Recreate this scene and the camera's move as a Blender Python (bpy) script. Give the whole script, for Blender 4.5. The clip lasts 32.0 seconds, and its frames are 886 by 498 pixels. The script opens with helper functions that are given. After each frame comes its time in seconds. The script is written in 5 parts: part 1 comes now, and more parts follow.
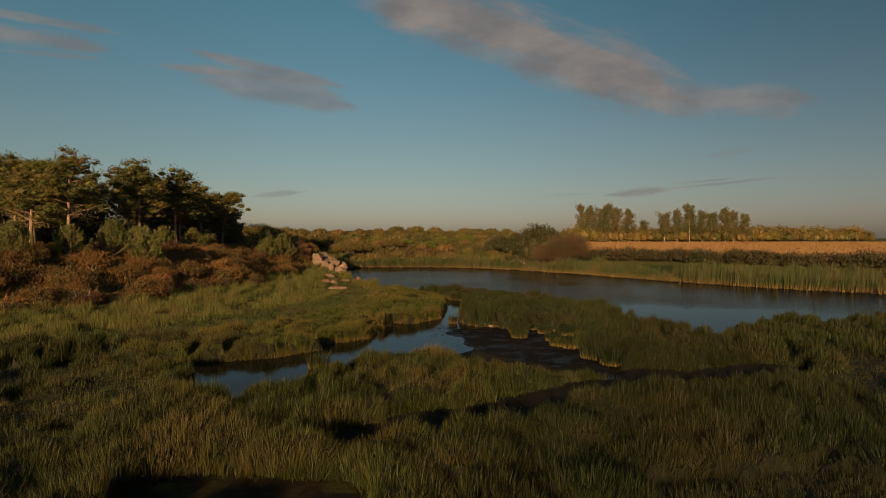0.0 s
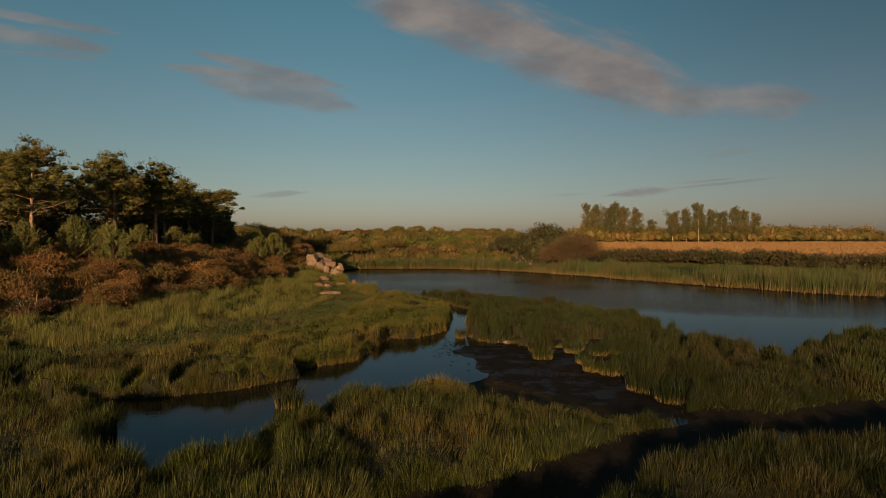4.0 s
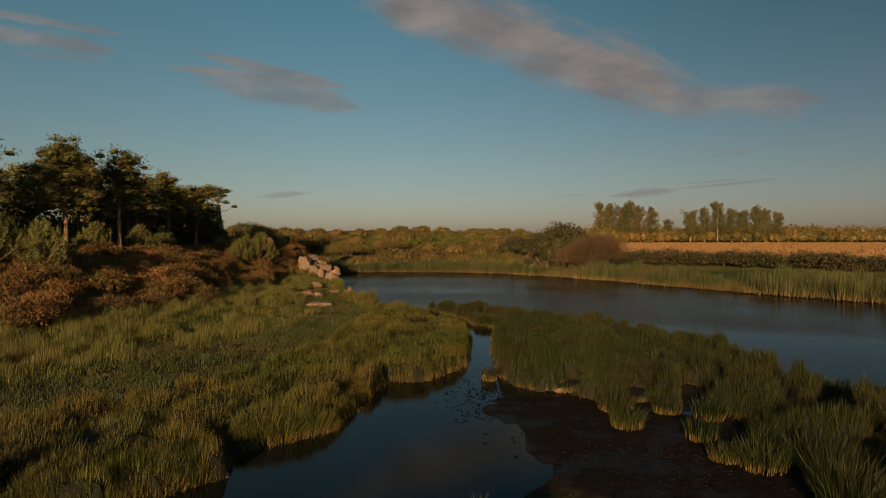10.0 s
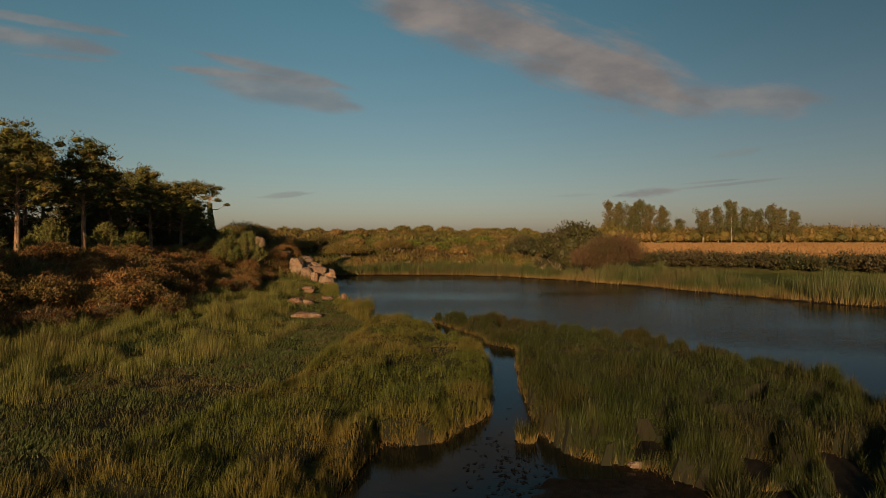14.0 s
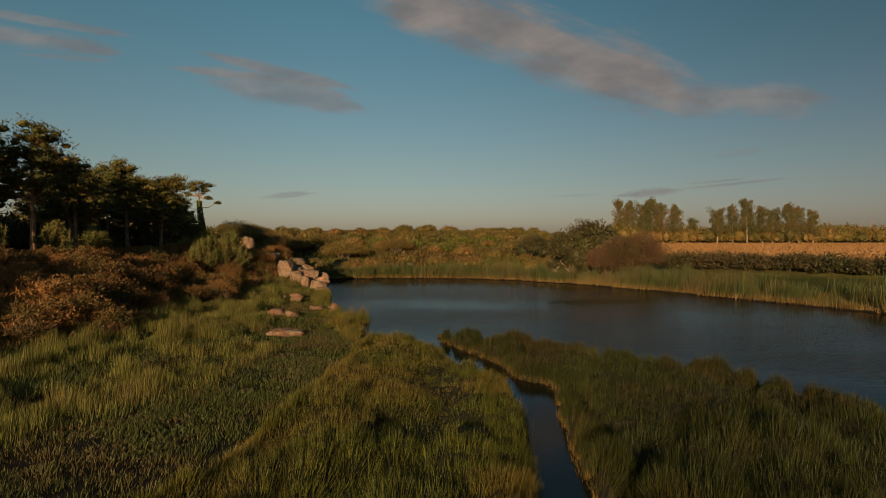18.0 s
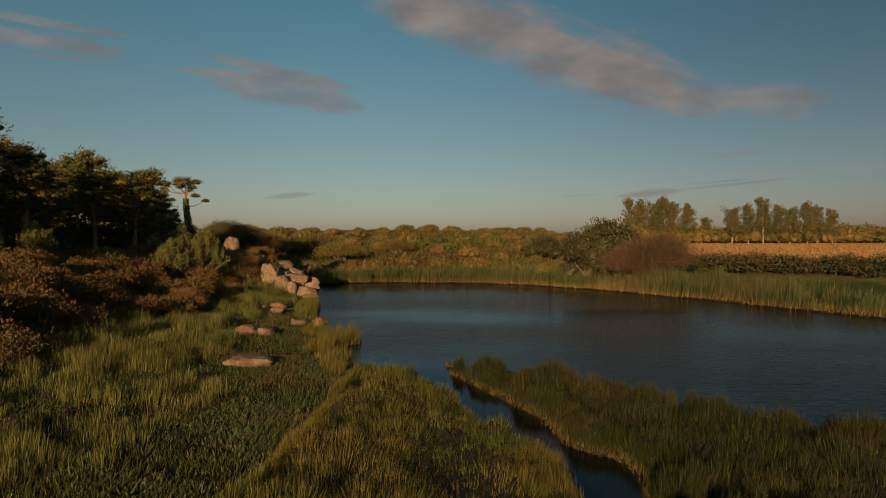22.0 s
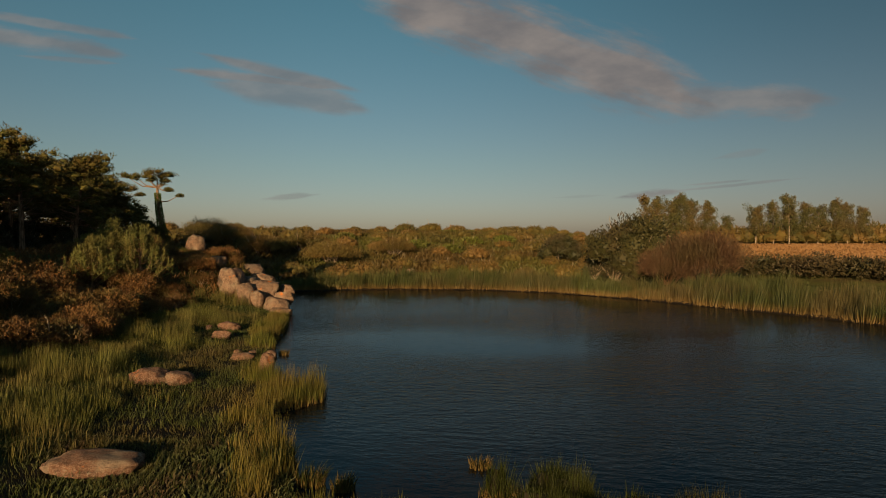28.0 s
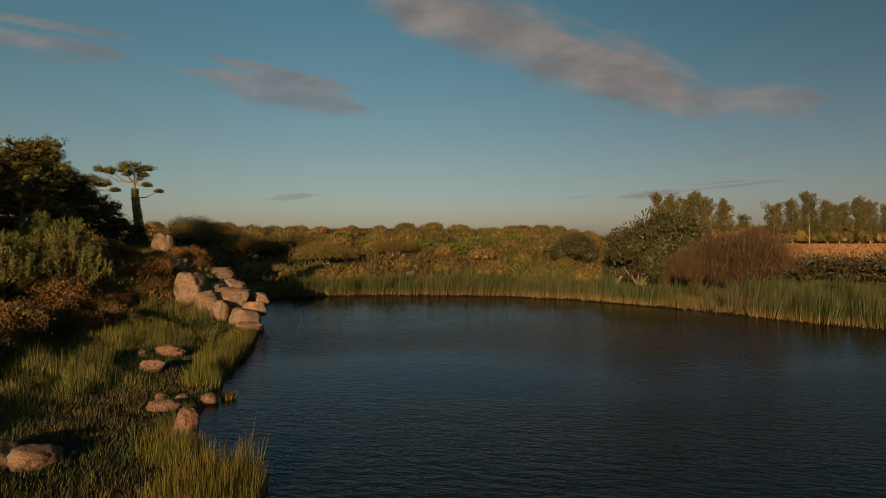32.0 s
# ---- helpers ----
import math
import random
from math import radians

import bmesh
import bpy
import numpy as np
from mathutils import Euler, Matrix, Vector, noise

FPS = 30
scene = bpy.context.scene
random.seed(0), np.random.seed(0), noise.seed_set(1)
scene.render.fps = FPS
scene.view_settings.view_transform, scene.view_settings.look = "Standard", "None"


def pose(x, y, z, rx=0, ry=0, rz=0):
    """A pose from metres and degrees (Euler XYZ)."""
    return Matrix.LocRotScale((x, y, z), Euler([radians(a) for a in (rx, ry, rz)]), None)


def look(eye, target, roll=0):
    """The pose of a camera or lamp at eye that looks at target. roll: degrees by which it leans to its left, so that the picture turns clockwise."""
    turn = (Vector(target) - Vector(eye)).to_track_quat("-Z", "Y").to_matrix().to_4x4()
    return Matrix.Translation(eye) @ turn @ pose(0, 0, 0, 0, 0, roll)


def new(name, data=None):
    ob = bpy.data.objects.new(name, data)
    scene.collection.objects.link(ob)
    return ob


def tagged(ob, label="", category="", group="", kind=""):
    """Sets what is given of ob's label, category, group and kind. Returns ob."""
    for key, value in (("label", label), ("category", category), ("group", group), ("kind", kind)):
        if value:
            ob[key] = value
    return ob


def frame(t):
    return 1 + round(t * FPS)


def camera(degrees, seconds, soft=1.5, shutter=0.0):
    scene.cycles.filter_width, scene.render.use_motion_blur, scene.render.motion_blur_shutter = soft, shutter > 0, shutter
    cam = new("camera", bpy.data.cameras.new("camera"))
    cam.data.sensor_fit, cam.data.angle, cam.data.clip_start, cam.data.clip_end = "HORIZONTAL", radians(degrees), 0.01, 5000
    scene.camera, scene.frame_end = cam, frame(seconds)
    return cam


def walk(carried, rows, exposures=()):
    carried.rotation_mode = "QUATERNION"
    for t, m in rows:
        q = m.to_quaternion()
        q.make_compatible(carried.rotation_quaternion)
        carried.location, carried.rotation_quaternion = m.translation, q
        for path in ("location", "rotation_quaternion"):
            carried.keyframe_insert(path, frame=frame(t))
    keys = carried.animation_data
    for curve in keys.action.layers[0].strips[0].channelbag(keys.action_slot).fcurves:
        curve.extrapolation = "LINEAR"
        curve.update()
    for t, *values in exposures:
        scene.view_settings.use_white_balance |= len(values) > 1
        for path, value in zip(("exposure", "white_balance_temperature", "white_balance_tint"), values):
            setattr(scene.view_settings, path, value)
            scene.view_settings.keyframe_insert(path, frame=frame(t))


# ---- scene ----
cam = camera(74.0, 32.0, soft=0.7)
METRES, EYE, TILT, LEAN, TURN, LENS = 68.0, 6.5, -0.94, 0.0, 0.0, 0.647
ROWS = [
    (0.0, 0.0, 0.0, 0.0, 0.0, 0.0, -0.0),
    (0.5, -0.0005, 0.0124, -0.0001, 0.01, -0.01, -0.02),
    (1.0, -0.0011, 0.0251, -0.0001, 0.01, -0.01, -0.01),
    (1.5, -0.002, 0.0379, 0.0, 0.02, -0.01, 0.01),
    (2.0, -0.0031, 0.0508, 0.0002, 0.03, -0.01, 0.02),
    (2.5, -0.0037, 0.0638, 0.0002, 0.05, 0.01, 0.02),
    (3.0, -0.0041, 0.0766, 0.0004, 0.09, 0.02, 0.01),
    (3.5, -0.0051, 0.0895, 0.0011, 0.14, 0.02, 0.02),
    (5.5, -0.0117, 0.1434, 0.0025, 0.29, 0.08, 0.02),
    (6.0, -0.0133, 0.1569, 0.0028, 0.33, 0.11, 0.02),
    (6.5, -0.0149, 0.1705, 0.0032, 0.38, 0.12, 0.04),
    (7.0, -0.0164, 0.1845, 0.0038, 0.44, 0.14, 0.03),
    (7.5, -0.018, 0.1987, 0.0039, 0.49, 0.15, 0.01),
    (8.0, -0.0193, 0.2131, 0.0041, 0.54, 0.15, 0.03),
    (8.5, -0.021, 0.2276, 0.0045, 0.59, 0.14, 0.01),
    (9.0, -0.0224, 0.2423, 0.0047, 0.64, 0.15, 0.01),
    (9.5, -0.0239, 0.2572, 0.0049, 0.68, 0.14, 0.01),
    (10.0, -0.0255, 0.2722, 0.0052, 0.75, 0.12, -0.0),
    (10.5, -0.0272, 0.2871, 0.0054, 0.81, 0.12, 0.01),
    (11.0, -0.0288, 0.3022, 0.0056, 0.87, 0.13, 0.01),
    (11.5, -0.0308, 0.3173, 0.0057, 0.9, 0.12, 0.02),
    (12.0, -0.0314, 0.3322, 0.0057, 0.95, 0.14, 0.0),
    (12.5, -0.0331, 0.3469, 0.0059, 0.99, 0.14, 0.02),
    (13.0, -0.0348, 0.3619, 0.0064, 1.02, 0.16, 0.01),
    (13.5, -0.0364, 0.3771, 0.0071, 1.05, 0.15, 0.0),
    (14.0, -0.0378, 0.3924, 0.0079, 1.08, 0.14, -0.0),
    (14.5, -0.0393, 0.4078, 0.0084, 1.12, 0.13, 0.01),
    (16.5, -0.0442, 0.4698, 0.0109, 1.32, 0.12, -0.03),
    (17.0, -0.0461, 0.4861, 0.0117, 1.35, 0.08, -0.02),
    (17.5, -0.048, 0.5023, 0.012, 1.39, 0.09, -0.0),
    (18.0, -0.0499, 0.5184, 0.0124, 1.42, 0.13, -0.01),
    (18.5, -0.0519, 0.5344, 0.0128, 1.45, 0.14, -0.01),
    (19.0, -0.0535, 0.5504, 0.0132, 1.49, 0.16, -0.0),
    (19.5, -0.0553, 0.5663, 0.0136, 1.53, 0.16, 0.0),
    (20.0, -0.0571, 0.5825, 0.0139, 1.56, 0.17, 0.01),
    (20.5, -0.059, 0.599, 0.0142, 1.57, 0.2, 0.01),
    (21.0, -0.0611, 0.6159, 0.0145, 1.59, 0.19, 0.02),
    (21.5, -0.0629, 0.633, 0.0151, 1.59, 0.2, 0.01),
    (22.0, -0.0643, 0.6502, 0.0156, 1.61, 0.21, 0.01),
    (22.5, -0.0659, 0.6675, 0.0161, 1.63, 0.21, 0.01),
    (23.0, -0.0676, 0.6847, 0.0163, 1.64, 0.22, 0.02),
    (23.5, -0.0691, 0.7019, 0.0165, 1.65, 0.23, 0.02),
    (24.0, -0.0706, 0.7191, 0.0162, 1.66, 0.23, 0.02),
    (24.5, -0.0719, 0.7362, 0.0159, 1.66, 0.25, 0.03),
    (25.0, -0.0735, 0.7533, 0.0155, 1.67, 0.27, 0.05),
    (25.5, -0.0751, 0.7704, 0.0153, 1.69, 0.27, 0.05),
    (27.5, -0.0802, 0.8393, 0.0156, 1.77, 0.32, 0.02),
    (28.0, -0.0819, 0.8567, 0.0153, 1.76, 0.35, 0.03),
    (28.5, -0.0834, 0.874, 0.0151, 1.76, 0.35, 0.02),
    (29.0, -0.0853, 0.8915, 0.0145, 1.77, 0.37, 0.03),
    (29.5, -0.0869, 0.9088, 0.0146, 1.77, 0.37, 0.02),
    (30.0, -0.0884, 0.9261, 0.0147, 1.78, 0.38, 0.02),
    (30.5, -0.0902, 0.9435, 0.0149, 1.8, 0.4, 0.05),
    (31.0, -0.0914, 0.9606, 0.0155, 1.84, 0.38, 0.05),
    (31.5, -0.093, 0.9779, 0.0156, 1.86, 0.4, 0.06),
    (32.0, -0.0946, 0.995, 0.0161, 1.89, 0.4, 0.05),
]
walk(cam, [(t, pose(0, 0, EYE, TILT, LEAN, TURN) @ pose(METRES * LENS * x, METRES * y, METRES * LENS * z, 90 + LENS * pitch, LENS * roll, LENS * yaw))
           for t, x, y, z, yaw, pitch, roll in ROWS])

# ---- light ----
scene.view_settings.exposure = 0.585
SUN_EL, SUN_AZ = 11.5, 193.0          # degrees; azimuth clockwise from +y
sun = new("sun", bpy.data.lights.new("sun", "SUN"))
sun.data.energy, sun.data.angle, sun.data.color = 5.0, radians(0.6), (1.0, 0.66, 0.33)
_sx, _sy = math.sin(radians(SUN_AZ)), math.cos(radians(SUN_AZ))
sun.matrix_world = look((_sx * 100, _sy * 100, math.tan(radians(SUN_EL)) * 100), (0, 0, 0))


class Tree:
    """Small helper to write node networks as expressions."""

    def __init__(self, tree):
        self.t = tree
        tree.nodes.clear()

    def node(self, kind, **props):
        n = self.t.nodes.new(kind)
        for k, v in props.items():
            if k == "operation":
                n.operation = v
            elif k == "data_type":
                n.data_type = v
            elif k == "blend_type":
                n.blend_type = v
            elif k == "sky_type":
                n.sky_type = v
            elif k == "noise_dimensions":
                n.noise_dimensions = v
            elif k == "feature":
                n.feature = v
        return n

    def put(self, socket, v):
        if isinstance(v, bpy.types.NodeSocket):
            self.t.links.new(v, socket)
        elif isinstance(v, (tuple, list)) and len(v) == 3 and socket.type == "RGBA":
            socket.default_value = (*v, 1.0)
        else:
            socket.default_value = v

    def m(self, op, a, b=0.0, c=0.0):
        n = self.node("ShaderNodeMath", operation=op)
        self.put(n.inputs[0], a), self.put(n.inputs[1], b), self.put(n.inputs[2], c)
        return n.outputs[0]

    def ramp(self, v, lo, hi, a=0.0, b=1.0):
        n = self.node("ShaderNodeMapRange")
        n.interpolation_type = "SMOOTHSTEP"
        for i, q in enumerate((v, lo, hi, a, b)):
            self.put(n.inputs[i], q)
        return n.outputs[0]

    def mix(self, f, a, b, how="MIX"):
        n = self.node("ShaderNodeMix", data_type="RGBA", blend_type=how)
        self.put(n.inputs[0], f), self.put(n.inputs[6], a), self.put(n.inputs[7], b)
        return n.outputs[2]

    def noise(self, vec, scale, detail=3.0, rough=0.55):
        n = self.node("ShaderNodeTexNoise")
        self.put(n.inputs["Vector"], vec)
        self.put(n.inputs["Scale"], scale), self.put(n.inputs["Detail"], detail), self.put(n.inputs["Roughness"], rough)
        return n.outputs[0]

    def xyz(self, vec):
        n = self.node("ShaderNodeSeparateXYZ")
        self.put(n.inputs[0], vec)
        return n.outputs

    def vec(self, x, y, z):
        n = self.node("ShaderNodeCombineXYZ")
        self.put(n.inputs[0], x), self.put(n.inputs[1], y), self.put(n.inputs[2], z)
        return n.outputs[0]

    def where(self):
        return self.node("ShaderNodeNewGeometry").outputs["Position"]

    def shader(self, kind, **ins):
        n = self.node(kind)
        for k, v in ins.items():
            self.put(n.inputs[k.replace("_", " ")], v)
        return n.outputs[0]

    def bump(self, height, strength, distance):
        n = self.node("ShaderNodeBump")
        self.put(n.inputs["Height"], height), self.put(n.inputs["Strength"], strength), self.put(n.inputs["Distance"], distance)
        return n.outputs[0]


# sky with thin evening clouds
world = bpy.data.worlds.new("sky")
scene.world = world
world.use_nodes = True
W = Tree(world.node_tree)
sky = W.node("ShaderNodeTexSky", sky_type="NISHITA")
sky.sun_disc, sky.sun_elevation, sky.sun_rotation = False, radians(SUN_EL + 6.0), radians(SUN_AZ)
sky.air_density, sky.dust_density, sky.ozone_density = 1.0, 1.2, 1.4
_d = W.xyz(W.node("ShaderNodeTexCoord").outputs["Generated"])
_y = W.m("MAXIMUM", _d[1], 0.02)
_u, _v = W.m("DIVIDE", _d[0], _y), W.m("DIVIDE", _d[2], _y)


def cloud(u0, v0, u1, v1, w, seed, wisp, thick):
    """A drawn-out cloud between two directions (tangents), w wide, frayed by noise."""
    du, dv = u1 - u0, v1 - v0
    ln = math.hypot(du, dv)
    a, b = du / ln, dv / ln
    s = W.m("ADD", W.m("MULTIPLY", W.m("SUBTRACT", _u, u0), a), W.m("MULTIPLY", W.m("SUBTRACT", _v, v0), b))
    q = W.m("ADD", W.m("MULTIPLY", W.m("SUBTRACT", _u, u0), -b), W.m("MULTIPLY", W.m("SUBTRACT", _v, v0), a))
    n = W.noise(W.vec(W.m("MULTIPLY", s, wisp), W.m("MULTIPLY", q, wisp * 4.5), seed), 1.0, 6.0, 0.6)
    n2 = W.noise(W.vec(W.m("MULTIPLY", s, wisp * 0.35), W.m("MULTIPLY", q, wisp * 0.8), seed + 5), 1.0, 3.0)
    e = W.m("MULTIPLY", W.ramp(s, -0.06, ln * 0.3), W.ramp(s, ln * 0.8, ln + 0.05, 1.0, 0.0))
    d = W.m("DIVIDE", W.m("ABSOLUTE", W.m("ADD", q, W.m("MULTIPLY", W.m("SUBTRACT", n2, 0.5), w * 0.7))), w)
    k = W.m("SUBTRACT", W.m("ADD", e, W.m("MULTIPLY", W.m("SUBTRACT", n, 0.5), 1.5)), d)
    return W.m("MULTIPLY", W.m("MULTIPLY", W.ramp(k, -0.15, 0.7), W.ramp(e, 0.0, 0.35)), thick)


_c = cloud(-0.24, 0.462, 0.46, 0.222, 0.060, 1.3, 9.0, 0.97)
for c in (cloud(0.30, 0.232, 0.63, 0.24, 0.030, 7.7, 10.0, 0.7), cloud(-0.47, 0.294, -0.20, 0.262, 0.011, 3.1, 9.0, 0.75), cloud(-0.42, 0.318, -0.19, 0.262, 0.013, 5.2, 8.0, 0.7),
          cloud(-0.41, 0.272, -0.17, 0.226, 0.026, 2.6, 8.0, 0.6), cloud(-0.38, 0.286, -0.19, 0.245, 0.016, 11.7, 9.0, 0.6),
          cloud(-0.85, 0.365, -0.58, 0.322, 0.020, 9.4, 10.0, 0.65), cloud(-0.82, 0.395, -0.56, 0.350, 0.010, 12.2, 12.0, 0.55), cloud(-0.72, 0.318, -0.60, 0.308, 0.006, 15.2, 12.0, 0.4),
          cloud(0.315, 0.078, 0.36, 0.083, 0.008, 4.4, 30.0, 0.7), cloud(0.38, 0.086, 0.56, 0.104, 0.003, 6.1, 20.0, 0.4), cloud(0.425, 0.098, 0.46, 0.101, 0.003, 16.1, 20.0, 0.4),
          cloud(-0.295, 0.076, -0.265, 0.078, 0.007, 8.8, 30.0, 0.4), cloud(0.20, 0.076, 0.22, 0.077, 0.003, 18.8, 30.0, 0.15), cloud(0.47, 0.145, 0.50, 0.15, 0.008, 19.8, 20.0, 0.25)):
    _c = W.m("MAXIMUM", _c, c)
_c = W.m("MULTIPLY", _c, W.ramp(_d[1], 0.1, 0.3))
_up = W.ramp(_d[2], 0.0, 0.42)
_tint = W.mix(W.ramp(_d[2], 0.0, 0.14), (0.80, 0.72, 0.76), W.mix(W.ramp(_d[2], 0.08, 0.44), (0.73, 0.745, 0.67), (0.55, 0.87, 0.74)))
_tint = W.mix(W.ramp(_d[0], -0.3, 0.75), _tint, W.mix(1.0, _tint, W.mix(_up, (0.70, 0.66, 0.68), (0.52, 0.47, 0.49)), "MULTIPLY"))
_sky = W.shader("ShaderNodeBackground", Color=W.mix(1.0, sky.outputs[0], _tint, "MULTIPLY"), Strength=0.055)
_shade = W.noise(W.vec(W.m("MULTIPLY", _u, 9.0), W.m("MULTIPLY", _v, 20.0), 2.0), 1.0, 4.0)
_cl = W.shader("ShaderNodeBackground", Color=W.mix(W.ramp(_shade, 0.3, 0.75), (0.172, 0.162, 0.162), (0.275, 0.240, 0.218)), Strength=0.64)
_ms = W.node("ShaderNodeMixShader")
W.put(_ms.inputs[0], _c), W.put(_ms.inputs[1], _sky), W.put(_ms.inputs[2], _cl)
W.put(W.node("ShaderNodeOutputWorld").inputs[0], _ms.outputs[0])


# ---- materials ----
def material(name, write):
    mt = bpy.data.materials.new(name)
    mt.use_nodes = True
    t = Tree(mt.node_tree)
    t.put(t.node("ShaderNodeOutputMaterial").inputs[0], write(t))
    return mt


def foliage(name, dark, light, other, patch=0.25, leak=0.25, rough=0.6, base=None, base_top=0.4):
    """Leaves: colour varies from leaf to leaf, from plant to plant and in patches; light leaks through."""
    def write(t):
        g = t.node("ShaderNodeNewGeometry")
        info = t.node("ShaderNodeObjectInfo").outputs["Random"]
        pos = g.outputs["Position"]
        col = t.mix(t.ramp(t.m("ADD", t.m("MULTIPLY", g.outputs["Random Per Island"], 0.6), t.m("MULTIPLY", info, 0.4)), 0.1, 0.9), dark, light)
        col = t.mix(t.ramp(t.noise(pos, patch, 4.0, 0.65), 0.42, 0.66), col, other)
        if base:
            z = t.m("ADD", t.xyz(pos)[2], t.m("MULTIPLY", t.m("SUBTRACT", g.outputs["Random Per Island"], 0.5), 0.3))
            col = t.mix(t.ramp(z, 0.1, base_top, 1.0, 0.0), col, base)
        a = t.shader("ShaderNodeBsdfPrincipled", Base_Color=col, Roughness=rough, Specular_IOR_Level=0.25)
        b = t.shader("ShaderNodeBsdfTranslucent", Color=col)
        m = t.node("ShaderNodeMixShader")
        t.put(m.inputs[0], leak), t.put(m.inputs[1], a), t.put(m.inputs[2], b)
        return m.outputs[0]
    return material(name, write)


M_SEDGE = foliage("sedge", (0.022, 0.031, 0.004), (0.115, 0.118, 0.016), (0.125, 0.092, 0.020), 0.16, 0.25, base=(0.16, 0.105, 0.03), base_top=0.30)
# lit and dimmed sedge: the fall of light is put into these three colours
M_SEDGE_DIM = foliage("dimmed_sedge", (0.005, 0.010, 0.0014), (0.031, 0.039, 0.005), (0.038, 0.029, 0.007), 0.2, 0.22, base=(0.13, 0.085, 0.024), base_top=0.22)
M_MARSH_DIM = foliage("dimmed_marsh_sedge", (0.006, 0.011, 0.002), (0.037, 0.043, 0.006), (0.036, 0.029, 0.006), 0.2, 0.2)
M_MARSH_LIT = foliage("lit_marsh_sedge", (0.016, 0.024, 0.004), (0.090, 0.094, 0.016), (0.090, 0.066, 0.018), 0.2, 0.25)
# shade among the sedge blades, painted as a near-black body
M_SEDGE_SHADE = foliage("sedge_shade", (0.005, 0.006, 0.002), (0.012, 0.012, 0.004), (0.013, 0.010, 0.004), 1.5, 0.0, 0.9)
M_RUSH = foliage("rush", (0.024, 0.032, 0.006), (0.17, 0.165, 0.036), (0.13, 0.105, 0.03), 0.3)
M_TURF = foliage("turf", (0.018, 0.028, 0.005), (0.072, 0.086, 0.015), (0.072, 0.056, 0.016), 0.22, 0.15)
M_HERB = foliage("herb", (0.05, 0.062, 0.018), (0.11, 0.12, 0.045), (0.09, 0.06, 0.03), 0.5)
M_REED = foliage("reed", (0.012, 0.024, 0.006), (0.066, 0.076, 0.019), (0.088, 0.070, 0.025), 0.12, base=(0.15, 0.095, 0.03), base_top=0.9)
M_PINE = foliage("pine_needles", (0.032, 0.040, 0.009), (0.115, 0.106, 0.024), (0.110, 0.078, 0.020), 0.35, 0.10)
M_YOUNG = foliage("young_pine_needles", (0.065, 0.080, 0.020), (0.17, 0.165, 0.045), (0.12, 0.10, 0.028), 0.6, 0.15)
M_GORSE = foliage("gorse_sprigs", (0.060, 0.034, 0.010), (0.215, 0.100, 0.032), (0.080, 0.062, 0.016), 0.45, 0.12)
M_HEATH = foliage("heath_sprigs", (0.050, 0.026, 0.012), (0.12, 0.060, 0.026), (0.050, 0.048, 0.015), 0.4, 0.12)
M_SCRUB = foliage("scrub_leaves", (0.050, 0.046, 0.012), (0.130, 0.094, 0.023), (0.135, 0.076, 0.022), 0.07, 0.12)
M_LIME = foliage("bright_scrub_leaves", (0.07, 0.085, 0.014), (0.13, 0.14, 0.025), (0.09, 0.085, 0.02), 0.1, 0.2)
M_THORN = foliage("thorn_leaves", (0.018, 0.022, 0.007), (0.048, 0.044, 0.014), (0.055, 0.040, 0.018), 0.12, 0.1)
M_TWIG = foliage("bare_twigs", (0.055, 0.030, 0.016), (0.12, 0.066, 0.032), (0.06, 0.042, 0.017), 0.3, 0.05)
M_POPLAR = foliage("poplar_leaves", (0.050, 0.055, 0.018), (0.115, 0.105, 0.035), (0.12, 0.085, 0.032), 0.15, 0.2)
M_STRAW = foliage("barley", (0.17, 0.090, 0.034), (0.22, 0.118, 0.044), (0.19, 0.10, 0.038), 0.06, 0.1)
M_HEATH_FAR = foliage("hill_heath", (0.055, 0.036, 0.011), (0.098, 0.064, 0.018), (0.064, 0.066, 0.013), 0.05, 0.1)
M_IVY = foliage("ivy_leaves", (0.05, 0.085, 0.012), (0.11, 0.15, 0.022), (0.08, 0.10, 0.018), 0.8, 0.1)


def _bark(c0, c1, scale):
    def write(t):
        p = t.where()
        x, y, z = t.xyz(p)
        n = t.noise(t.vec(x, y, t.m("MULTIPLY", z, 0.25)), scale, 5.0, 0.65)
        return t.shader("ShaderNodeBsdfPrincipled", Base_Color=t.mix(t.ramp(n, 0.35, 0.65), c0, c1), Roughness=0.9, Specular_IOR_Level=0.15, Normal=t.bump(n, 0.8, 0.04))
    return write


M_BARK = material("pine_bark", _bark((0.10, 0.062, 0.040), (0.30, 0.19, 0.125), 7.0))
M_GREY = material("grey_wood", _bark((0.13, 0.095, 0.065), (0.34, 0.27, 0.20), 9.0))


def _rock(dark, light):
    return lambda t: _stone(t, dark, light)


